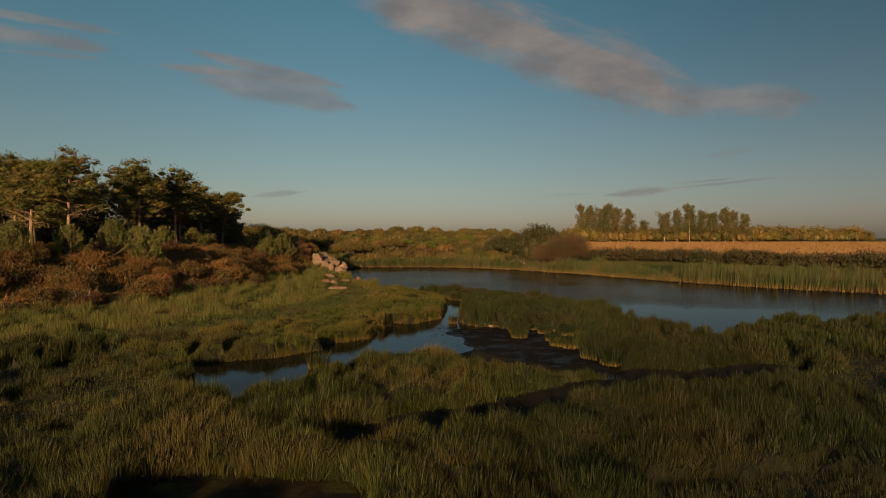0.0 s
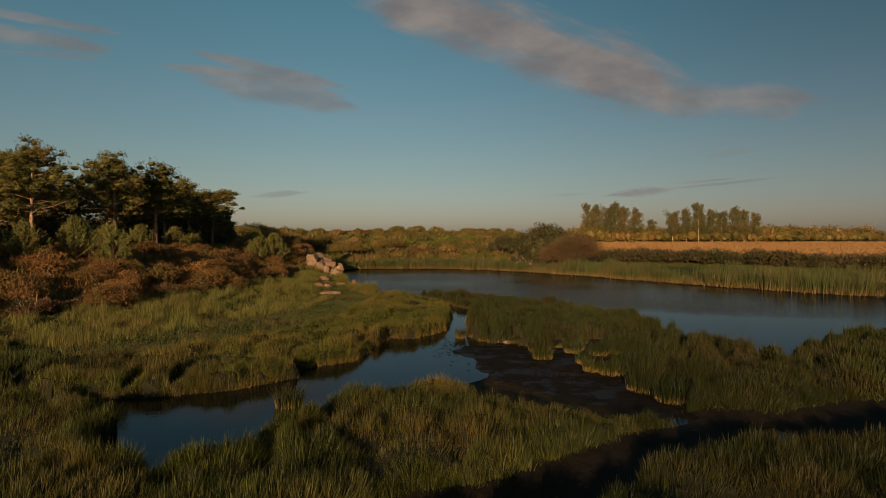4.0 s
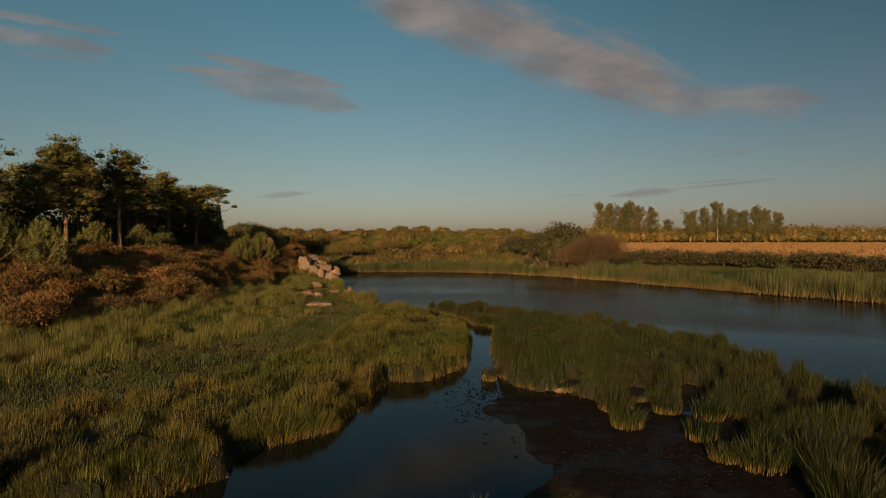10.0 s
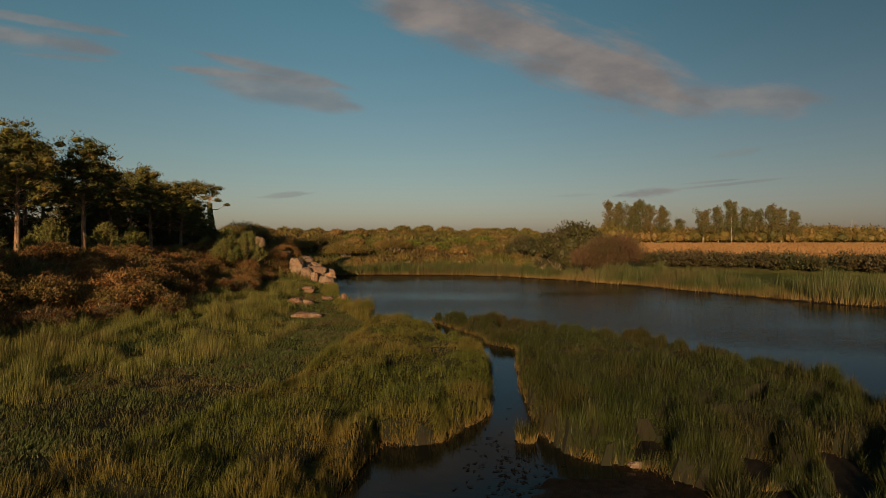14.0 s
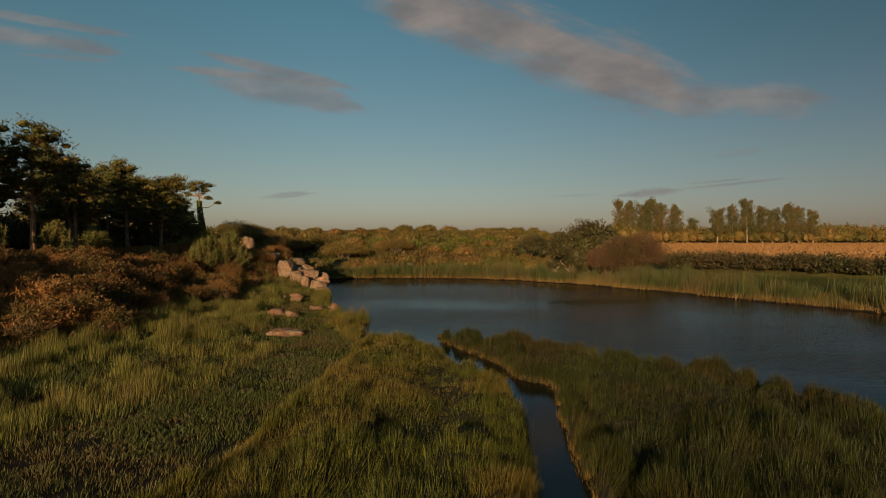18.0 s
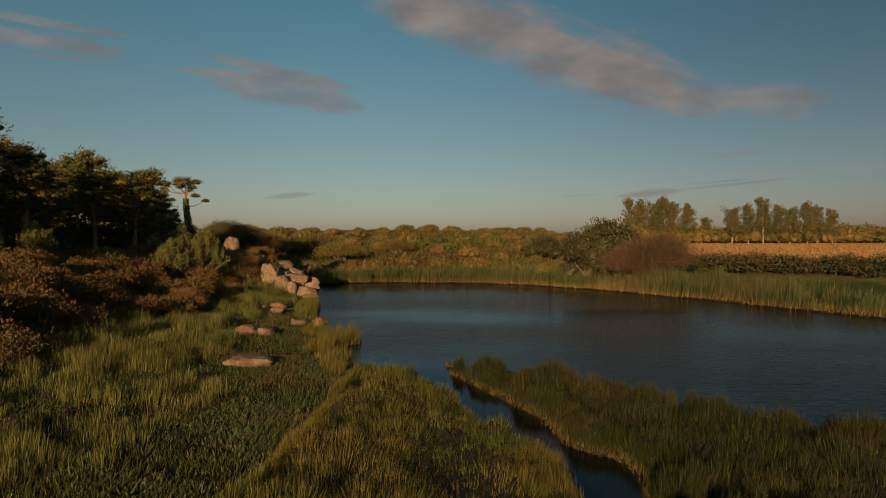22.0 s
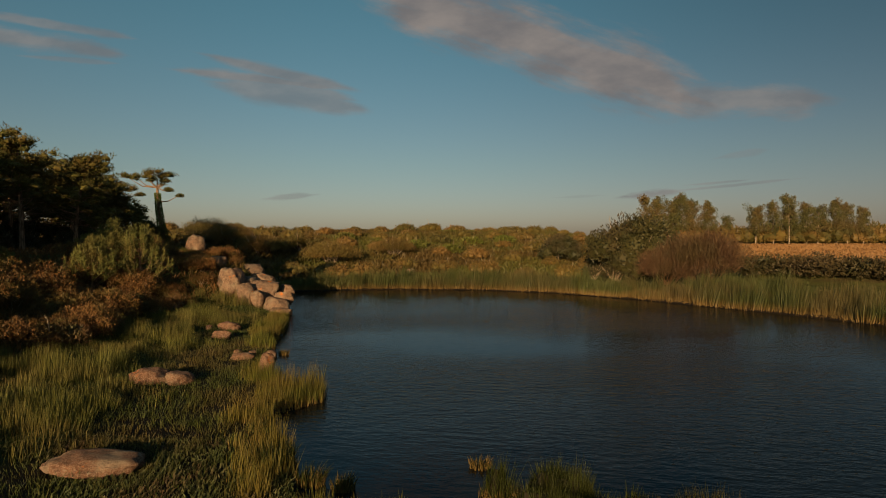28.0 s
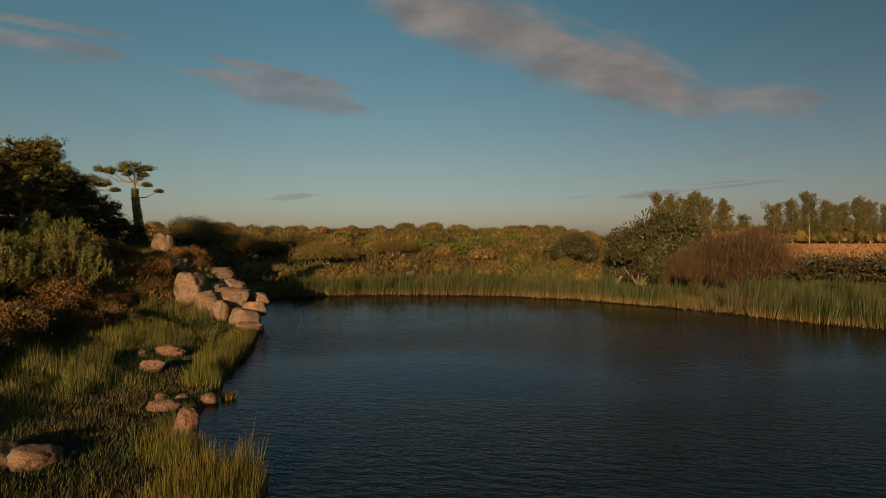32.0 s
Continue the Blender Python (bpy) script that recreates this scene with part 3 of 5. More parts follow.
water = new("water", mesh("water", np.stack([wx, wy, wx * 0], -1).reshape(-1, 3),
                          [np.stack([wi[:-1, :-1], wi[:-1, 1:], wi[1:, 1:], wi[1:, :-1]], -1).reshape(-1, 4)], M_WATER, True))
tagged(water, "dark still pond water rippled by a light wind", "water", kind="structure")


def gz(x, y):
    return float(height(np.array([x]), np.array([y]))[0])


# ---- sedges, rushes, turf, reeds ----
def gap(x, y):
    g = np.ones(x.shape)
    for a, b, r in GAPS:
        g = np.minimum(g, smooth(seg_dist(x, y, [a, b]) - 0.15 * vnoise(x, y, 2.0, 4), r * 0.8, r * 1.25))
    return g


_ex, _ey = np.array([p[0] for p in SEDGE_EDGE], float), np.array([p[1] for p in SEDGE_EDGE], float)


def sedge_side(x, y):
    """Positive where sedge stands rather than the western meadow."""
    a = x - np.interp(y, _ey[2:], _ex[2:])
    b = np.interp(x, _ex[:4], _ey[:4]) - y
    return np.where((x < -17) | (y < 36), np.maximum(b, np.where(x > -12.9, 9.0, -9.0)), a)


def tussock(x, y, cell, seed):
    """Distance from the nearest tussock's middle (0 at it, about 1 midway to the next), the way out from it, its size, and how far the next one lies beyond."""
    best, ox, oy, second = np.full(x.shape, 9.0), np.zeros(x.shape), np.zeros(x.shape), np.full(x.shape, 9.0)
    big = np.zeros(x.shape)
    gx, gy = np.floor(x / cell).astype(np.int64), np.floor(y / cell).astype(np.int64)
    for i in (-1, 0, 1):
        for j in (-1, 0, 1):
            a, b = gx + i, gy + j
            k = (a * 73856093 + b * 19349663 + seed * 83492791) & 0x7FFFFFFF
            k = ((k ^ (k >> 13)) * 1274126177) & 0x7FFFFFFF
            dx, dy = x - (a + 0.5 + ((k & 1023) / 1023 - 0.5) * 0.8) * cell, y - (b + 0.5 + (((k >> 10) & 1023) / 1023 - 0.5) * 0.8) * cell
            d = np.hypot(dx, dy) / cell
            m = d < best
            second = np.where(m, best, np.minimum(second, d))
            best, ox, oy = np.where(m, d, best), np.where(m, dx, ox), np.where(m, dy, oy)
            big = np.where(m, ((k >> 20) & 255) / 255, big)
    return best / 0.62, ox, oy, big, second - best


def scatter(name, box, per_m2, mask, tall, wide, mat, label, seed, lean=(0.04, 0.01), lean_noise=0.08, bend=0.13, category="sedge", single=False, cell=0.0, hollow=1.0, boost=None):
    rng = np.random.default_rng(seed)
    x0, x1, y0, y1 = box
    n = int((x1 - x0) * (y1 - y0) * per_m2)
    x, y = rng.uniform(x0, x1, n), rng.uniform(y0, y1, n)
    k = mask(x, y)
    keep = rng.uniform(0, 1, n) < k
    x, y, k = x[keep], y[keep], k[keep]
    z = height(x, y)
    mound, ox, oy = 1.0, 0.0, 0.0
    if cell:
        far, ox, oy, big, _ = tussock(x, y, cell, seed)
        f2, ox2, oy2, big2, _ = tussock(x, y, cell * 0.4, seed + 9)
        low = smooth(fbm(x, y, 0.30, seed + 31, 2), 0.44, 0.32) * hollow
        mound = (1.18 - 0.62 * np.clip(far, 0, 1.15) ** 2) * (0.72 + 0.4 * big) * (1.06 - 0.28 * np.clip(f2, 0, 1.2) ** 2) * (0.9 + 0.25 * big2) * (1 - 0.7 * low)
        keep = rng.uniform(0, 1, len(x)) < (1.2 - 0.45 * np.clip(far, 0, 1.2) ** 3) * (1.15 - 0.3 * np.clip(f2, 0, 1.2) ** 3) * (1 - 0.4 * low)
        ox, oy = ox + ox2, oy + oy2
        x, y, k, z, mound, ox, oy = (q[keep] for q in (x, y, k, z, mound, ox, oy))
    h = tall * (0.66 + 0.40 * fbm(x, y, 0.4, seed, 2)) * (0.35 + 0.65 * np.sqrt(k)) * rng.uniform(0.5, 1.2, len(x)) * mound
    if boost:
        h = h * boost(x, y)
    a = (fbm(x, y, 0.35, seed + 3, 2) - 0.5) * 8
    lx = h * (lean[0] + lean_noise * np.cos(a) * 0.5 + rng.normal(0, bend, len(x)))
    ly = h * (lean[1] + lean_noise * np.sin(a) * 0.5 + rng.normal(0, bend, len(x)))
    lx, ly = lx + np.asarray(ox) * 0.11, ly + np.asarray(oy) * 0.11
    if single:
        v, p = straws(x, y, z, h, wide * rng.uniform(0.7, 1.3, len(x)), lx, ly, rng)
    else:
        v, p = blades(x, y, z, h, wide * rng.uniform(0.7, 1.3, len(x)), lx, ly, rng)
    return tagged(new(name, mesh(name, v, p, mat)), label, category, kind="stuff")


def m_sedge(x, y):
    s = shore(x, y)
    d = sedge_side(x, y)
    return smooth(s, -0.12, 0.1) * smooth(d, -0.6, 0.5) * gap(x, y) * (signed(x, y, MUD) > -0.2) * smooth(y, 5, 8)


SED = "dense dark green sedge with straw-coloured bases"


def sward(name, box, per_m2, mask, tall, wide, mat, label, seed, cell, hollow=1.0, boost=None, step=0.22, second=None, share=None, cut=1.0):
    """Sedge in domed tussocks: a body coloured dark for the shade between blades, under a coat of short outward-leaning
    blades.
    """
    rng = np.random.default_rng(seed)

    def body(x, y, k):
        far, ox, oy, big, side = tussock(x, y, cell, seed)
        f2, ox2, oy2, big2, _ = tussock(x, y, cell * 0.42, seed + 9)
        low = smooth(fbm(x, y, 0.28, seed + 31, 2), 0.42, 0.30) * hollow
        s = shore(x, y)
        deep = np.maximum(smooth(s, 3.2, 1.0), smooth(fbm(x, y, 0.22, seed + 41, 2), 0.46, 0.60))
        side = side + 0.12 * (vnoise(x, y, 2.2, seed) - 0.5)
        cleft = smooth(side, 0.36, 0.10) * np.minimum((0.30 + 0.68 * deep) * cut, 0.97)
        s = s - 0.75 * smooth(side, 0.38, 0.06) * cut
        d = (1.0 - cleft) * (1.0 - 0.35 * smooth(far, 0.5, 1.2)) * (0.72 + 0.40 * big) * (1.03 - 0.22 * np.clip(f2, 0, 1.2) ** 2) * (1 - 0.8 * low)
        low = np.maximum(low, smooth(cleft, 0.5, 0.85))
        d = d * tall * 0.84 * smooth(k, 0.25, 0.65) * smooth(s, -0.1, 0.14) * (0.8 + 0.4 * fbm(x, y, 0.4, seed, 2))
        return (d * boost(x, y) if boost else d), ox + ox2, oy + oy2, low

    x0, x1, y0, y1 = box
    gx, gy = np.meshgrid(np.arange(x0, x1 + step, step), np.arange(y0, y1 + step, step))
    gk = mask(gx.ravel(), gy.ravel())
    d = body(gx.ravel(), gy.ravel(), gk)[0]
    d = d * smooth(gk, 0.55, 0.95)
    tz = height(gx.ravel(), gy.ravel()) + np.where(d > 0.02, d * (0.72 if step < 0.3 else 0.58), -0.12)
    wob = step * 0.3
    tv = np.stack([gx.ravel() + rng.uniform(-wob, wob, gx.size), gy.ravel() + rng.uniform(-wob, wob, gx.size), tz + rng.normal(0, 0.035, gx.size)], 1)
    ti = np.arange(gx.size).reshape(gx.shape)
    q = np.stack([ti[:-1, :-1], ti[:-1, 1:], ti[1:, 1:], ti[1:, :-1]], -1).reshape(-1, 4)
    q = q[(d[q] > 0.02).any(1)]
    n = int((x1 - x0) * (y1 - y0) * per_m2)
    x, y = rng.uniform(x0, x1, n), rng.uniform(y0, y1, n)
    k = mask(x, y)
    keep = k > rng.uniform(0, 1, n) * 0.5
    rim = keep & ((k < 0.97) | (shore(x, y) < 1.25))
    more = np.repeat(np.nonzero(rim)[0], 4 if cut > 0.7 else 3)
    x, y = np.concatenate([x[keep], x[more] + rng.normal(0, 0.08, len(more))]), np.concatenate([y[keep], y[more] + rng.normal(0, 0.08, len(more))])
    k = mask(x, y)
    d, ox, oy, low = body(x, y, k)
    keep = (rng.uniform(0, 1, len(x)) < 1 - 0.3 * low) & ((d > 0.03 * tall) | (rng.uniform(0, 1, len(x)) < 0.3))
    x, y, k, d, ox, oy, low = (v[keep] for v in (x, y, k, d, ox, oy, low))
    edge = np.maximum(np.maximum(smooth(shore(x, y), 1.5, 0.6), smooth(k, 0.99, 0.9)), 0.7 * smooth(low, 0.05, 0.5))
    u = 1 - rng.uniform(0, 1, len(x)) * np.maximum(0.3, edge)
    f3, ox3, oy3, big3, _ = tussock(x, y, 0.34, seed + 17)
    z = height(x, y) + np.maximum(d * u - 0.20 * tall, -0.04)
    h = tall * 0.34 * rng.uniform(0.6, 1.25, len(x)) * (0.55 + 0.45 * k) * (1 + 0.35 * (1 - u)) * (1.15 - 0.45 * np.clip(f3, 0, 1.1) ** 2) * (0.72 + 0.55 * big3) * (1 - 0.45 * low)
    lx = h * (0.06 + rng.normal(0, 0.13, len(x))) + ox * 0.09 + ox3 * 0.55
    ly = h * (0.02 + rng.normal(0, 0.13, len(x))) + oy * 0.09 + oy3 * 0.55
    v, p = straws(x, y, z, h, wide * rng.uniform(0.7, 1.3, len(x)), lx, ly, rng)
    me = mesh(name, *join((tv, [q]), (v, p)), M_SEDGE_SHADE, False)
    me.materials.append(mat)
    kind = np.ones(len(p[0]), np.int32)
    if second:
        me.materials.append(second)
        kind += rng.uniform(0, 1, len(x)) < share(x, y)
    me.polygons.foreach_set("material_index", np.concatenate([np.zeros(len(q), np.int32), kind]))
    return tagged(new(name, me), label, "sedge", kind="stuff")


def on_island(x, y):
    return x > np.interp(y, [35, 47, 62, 72], [0.6, 0.7, 0.4, -4])


# marsh blades change from the dimmed to the lit colour towards the left
sward("sedge_marsh", (-16, 16, 11, 35), 580, m_sedge, 1.15, 0.021, M_MARSH_DIM, SED + " on the wet marsh", 11, 2.4, 0.35, second=M_MARSH_LIT,
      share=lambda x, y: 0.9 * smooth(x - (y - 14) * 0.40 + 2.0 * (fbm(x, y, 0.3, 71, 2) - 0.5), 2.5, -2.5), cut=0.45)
sward("sedge_marsh_edge", (16, 42, 13, 48), 220, m_sedge, 1.1, 0.036, M_MARSH_DIM, SED + " beyond the marsh pool", 12, 2.2, step=0.4)
sward("sedge_marsh_side", (-40, -16, 13, 37), 230, m_sedge, 1.1, 0.036, M_MARSH_DIM, SED + " beside the channel", 13, 2.0, step=0.4)
sward("sedge_island", (-4, 16, 35, 74), 520, lambda x, y: m_sedge(x, y) * on_island(x, y), 1.4, 0.019, M_SEDGE_DIM, SED + " on an island in the pond", 14, 2.3, 0.3, lambda x, y: 1 - 0.26 * smooth(y, 46, 58), cut=1.2)
sward("sedge_bank", (-17, 1, 30, 72), 480, lambda x, y: m_sedge(x, y) * ~on_island(x, y), 1.1, 0.019, M_SEDGE, SED + " along the channel bank", 15, 2.5, 0.4, cut=0.4)


LAWN = [(-13.1, 73.5, 2.2, 1.5), (-15.8, 83.0, 2.3, 1.6), (-14.6, 88.5, 2.6, 3.0), (-18.4, 95.7, 2.0, 2.6), (-25.0, 103.2, 1.0, 1.0), (-16.5, 86.0, 2.5, 2.5), (-20.5, 105.5, 3.6, 1.9)]


def lawn(x, y):
    """0 on the short-grazed places round the boulders, 1 elsewhere."""
    k = np.ones(x.shape)
    for cx0, cy0, rx0, ry0 in LAWN:
        k = np.minimum(k, smooth(np.hypot((x - cx0) / rx0, (y - cy0) / ry0), 0.8, 1.15))
    return k


def m_rush(x, y):
    i = inland(x, y)
    n = fbm(x, y, 0.45, 21)
    inner = 5.0 * smooth(y, 62, 74)
    near = smooth(i, -13.0 + inner, -7.0 + inner * 0.6) * smooth(i, 2.5, 0.0)
    return near * smooth(n, 0.30, 0.52) * (y > 34) * (y < 122) * smooth(shore(x, y), 1.2, 2.5) * smooth(sedge_side(x, y), 0.3, -0.8) * lawn(x, y)


scatter("rush_meadow", (-40, -12, 34, 122), 340, m_rush, 1.0, 0.024, M_RUSH, "pale green tufted rushes on the meadow slope", 22, (0.06, 0.02), category="rush", single=True, cell=1.5, hollow=0.5)


def m_tuft(x, y):
    """Tall grass fringing the western shore."""
    s = shore(x, y)
    a = smooth(s, -0.1, 0.1) * smooth(s, 1.9, 0.9) * smooth(fbm(x, y, 0.5, 31), 0.36, 0.5)
    b = smooth(np.hypot((x + 9.9) / 1.6, (y - 80.8) / 2.0), 1.0, 0.8) * (s > -0.1)
    c = smooth(np.hypot((x + 16.2) / 1.3, (y - 99.5) / 5.0), 1.0, 0.7) * (s > -0.1)
    return np.maximum(np.maximum(a * (y > 70) * (y < 106) * (np.abs(y - 88) > 2.2) * lawn(x, y), b), c) * (x < -5)


scatter("shore_grass", (-21, -5, 70, 106), 420, m_tuft, 1.0, 0.024, M_SEDGE, "tall green grass tufts fringing the pond shore", 33, category="grass", single=True, cell=1.1)


def m_turf(x, y):
    return smooth(sedge_side(x, y), 0.5, -0.5) * smooth(shore(x, y), 0.0, 0.4) * (inland(x, y) < 2.5) * (y > 33) * (y < 126)


scatter("meadow_turf", (-38, -6, 33, 126), 175, m_turf, 0.32, 0.028, M_TURF, "short green and russet turf on the meadow", 41, (0.03, 0.02), 0.3, 0.35, "grass", True, 0.9, 0.2)


def m_herb(x, y):
    return m_turf(x, y) * smooth(inland(x, y), -3.5, -5.5) * smooth(fbm(x, y, 0.28, 51), 0.48, 0.60) * (y < 76)


scatter("meadow_herbs", (-28, -7, 34, 76), 150, m_herb, 0.17, 0.055, M_HERB, "low pale leafy herbs in the meadow", 52, (0.0, 0.0), 0.8, 0.5, "herb")


def m_reed(x, y):
    s = shore(x, y)
    far = (y > 126) | (x + 0.55 * y > 68)
    return far * smooth(s, -0.1, 0.25) * smooth(s, 13.5 + 8 * smooth(x, 20, 34) + 6 * smooth(x, 36, 44), 9.5 + 8 * smooth(x, 20, 34) + 6 * smooth(x, 36, 44)) * smooth(x, -27, -20)


scatter("reed_bed", (-26, 36, 84, 150), 110, m_reed, 2.5, 0.05, M_REED, "tall pale green reed bed along the far shore", 61, (0.10, 0.02), 0.2, 0.09, "reed", True, 2.4)
scatter("reed_bed_side", (36, 95, 52, 102), 62, m_reed, 2.5, 0.07, M_REED, "tall pale green reed bed along the far shore", 62, (0.10, 0.02), 0.2, 0.09, "reed", True, 2.8)


def m_lawn(x, y):
    s = shore(x, y)
    return smooth(s, 0.2, 1.0) * smooth(s, 22, 15) * smooth(np.hypot((x + 30) / 11, (y - 132) / 11), 1.0, 0.75)


scatter("marsh_grass", (-42, -18, 120, 146), 110, m_lawn, 0.55, 0.05, M_RUSH, "bright green marsh grass at the head of the pond", 63, (0.1, 0.02), 0.3, 0.3, "grass", True)


def m_crop(x, y):
    return smooth(x + 0.85 * y - 0.16 * (x - 37), 160, 162) * (y < 249) * smooth(x, 37, 39)


scatter("barley_field", (36, 230, 100, 250), 2.0, m_crop, 0.40, 0.45, M_STRAW, "ripe golden barley field behind the hedge", 64, (0.08, 0.02), 0.1, 0.2, "crop", True)


def m_heath(x, y):
    return smooth(y - 0.35 * np.maximum(x, 0), 143, 147) * smooth(y, 262, 240) * smooth(x, 36, 30) * smooth(shore(x, y), 9, 12)


scatter("heath_cover", (-110, 38, 140, 262), 4.8, m_heath, 0.95, 0.55, M_HEATH_FAR, "low olive-brown heath covering the hill", 65, (0.0, 0.0), 0.2, 0.6, "heath", True)


def m_bank(x, y):
    i = inland(x, y)
    return smooth(i, -0.5, 1.0) * smooth(i, 17, 13) * smooth(y, 40, 44) * smooth(y, 134, 126)


scatter("bank_heath", (-56, -20, 40, 134), 34, m_bank, 0.55, 0.13, M_GORSE, "knee-high brown heather and bracken covering the bank", 66, (0.0, 0.0), 0.3, 0.6, "heath", True)


# small tufts standing in the water
def tuft(x, y, r, h, n, seed, label):
    rng = np.random.default_rng(seed)
    a, q = rng.uniform(0, math.tau, n), r * np.sqrt(rng.uniform(0, 1, n))
    px, py = np.cos(a) * q, np.sin(a) * q
    hh = h * rng.uniform(0.6, 1.15, n)
    v, p = blades(px, py, np.full(n, -0.05), hh, np.full(n, 0.025), px * 0.5 + hh * rng.normal(0.1, 0.15, n), py * 0.5 + hh * rng.normal(0.05, 0.15, n), rng)
    ob = new("sedge_tuft", mesh("sedge_tuft", v, p, M_SEDGE_DIM))
    ob.location = (x, y, max(gz(x, y), 0.0) - 0.02)
    return tagged(ob, label, "sedge tuft", "tufts in the water")


for i, (x, y, r, h) in enumerate([(0.75, 45.4, 0.32, 0.75), (5.2, 40.6, 0.6, 0.7), (8.2, 39.6, 0.5, 0.8), (7.0, 40.3, 0.45, 0.6), (9.6, 35.2, 0.6, 0.9), (10.9, 34.9, 0.5, 0.7),
                                  (-7.3, 73.2, 0.35, 0.5), (-6.4, 72.9, 0.3, 0.4), (-2.9, 74.4, 0.28, 0.3), (-8.4, 74.0, 0.4, 0.6), (-3.1, 28.9, 0.4, 0.8), (-6.3, 29.6, 0.5, 0.9), (-13.0, 90.3, 0.25, 0.35),
                                  (5.0, 38.6, 0.5, 0.7), (7.0, 37.4, 0.45, 0.7), (8.8, 36.9, 0.5, 0.8), (6.9, 35.6, 0.4, 0.6), (7.7, 35.0, 0.6, 0.8), (8.3, 31.9, 0.8, 0.95), (8.9, 33.4, 0.8, 1.0), (8.9, 30.3, 0.8, 0.9), (9.3, 35.4, 0.7, 0.9)]):
    tuft(x, y, r, h, int(90 + 420 * r), 300 + i, "small green sedge tuft standing in shallow water")


rng = np.random.default_rng(77)
n = 900
cxy = np.stack([rng.normal(5.2, 1.7, n), rng.normal(35.6, 1.5, n)], 1)
cxy = cxy[signed(cxy[:, 0], cxy[:, 1], MUD) < -0.3]
lump6 = np.array([(1, 0, 0), (-1, 0, 0), (0, 1, 0), (0, -1, 0), (0, 0, 1), (0, 0, -1)], float)
tri8 = np.array([(0, 2, 4), (2, 1, 4), (1, 3, 4), (3, 0, 4), (2, 0, 5), (1, 2, 5), (3, 1, 5), (0, 3, 5)])
n = len(cxy)
size = rng.uniform(0.015, 0.065, (n, 1, 1)) * rng.uniform(0.6, 1.3, (n, 6, 3)) * np.array([1.2, 1.0, 0.6])
cz = height(cxy[:, 0], cxy[:, 1])
cv = lump6[None] * size + np.concatenate([cxy, cz[:, None]], 1)[:, None, :]
tagged(new("peat_clods", mesh("peat_clods", cv.reshape(-1, 3), [(np.arange(n)[:, None, None] * 6 + tri8[None]).reshape(-1, 3)], M_MUD)), "dark crumbly peat clods scattered on the mud", "clods", kind="stuff")
n = 260
lxy = np.stack([rng.normal(0.1, 0.7, n), rng.normal(42.2, 2.2, n)], 1)
lxy = lxy[(shore(lxy[:, 0], lxy[:, 1]) < -0.2)]
v, p = spikes(np.concatenate([lxy, np.full((len(lxy), 1), 0.012)], 1), np.tile((0.3, 0.1, 0.0), (len(lxy), 1)), 0.22, 0.10, rng, 0.5)
v[:, 2] = 0.012 + 0.01 * rng.uniform(0, 1, len(v))
tagged(new("floating_litter", mesh("floating_litter", v, p, M_MUD)), "dead brown stems floating on the channel", "litter", kind="stuff")


# ---- rocks ----
def boulder(name, x, y, sx, sy, sz, turn, seed, label, sink=0.25, z=None, tilt=0.0, sharp=True, round_by=3.4, mat=M_ROCK):
    bm = bmesh.new()
    bmesh.ops.create_icosphere(bm, subdivisions=4, radius=1.0)
    rnd = random.Random(seed * 7 + 1)
    cuts = [(Vector((rnd.gauss(0, 1), rnd.gauss(0, 1), rnd.gauss(0, 0.8))).normalized(), rnd.uniform(0.70, 0.98)) for _ in range(11 if round_by > 3 else 4)] if sharp else []
    for v in bm.verts:
        p = v.co.copy()
        k = 1 + 0.22 * noise.noise(p * 0.9 + Vector((seed * 3.7, seed, 0))) + 0.10 * noise.noise(p * 2.6 + Vector((seed, 0, 5))) + 0.03 * noise.noise(p * 7 + Vector((0, seed, 0)))
        q = p * k
        if sharp:
            q *= 1.0 / (abs(p.x) ** round_by + abs(p.y) ** round_by + abs(p.z) ** round_by) ** (1 / round_by) * 0.92
        for nrm, far in cuts:
            over = q.dot(nrm) - far
            if over > 0:
                q -= nrm * over * 0.93
        split = max(0.0, 1 - abs(noise.noise(p * 1.25 + Vector((seed * 1.9, 3.0, seed)))) / 0.07)
        q *= 1 - 0.10 * split
        v.co = Vector((q.x * sx, q.y * sy, q.z * sz)) * (1 + 0.06 * noise.noise(p * 4 + Vector((seed, 2, 0))) + 0.02 * noise.noise(p * 12))
    me = bpy.data.meshes.new(name)
    bm.to_mesh(me)
    bm.free()
    me.polygons.foreach_set("use_smooth", np.full(len(me.polygons), True))
    me.materials.append(mat)
    ob = new(name, me)
    base = gz(x, y) if z is None else z
    ob.matrix_basis = pose(x, y, base + sz * (1 - 2 * sink), tilt, tilt * 0.6, turn)
    return tagged(ob, label, "boulder", "granite boulders on the shore")


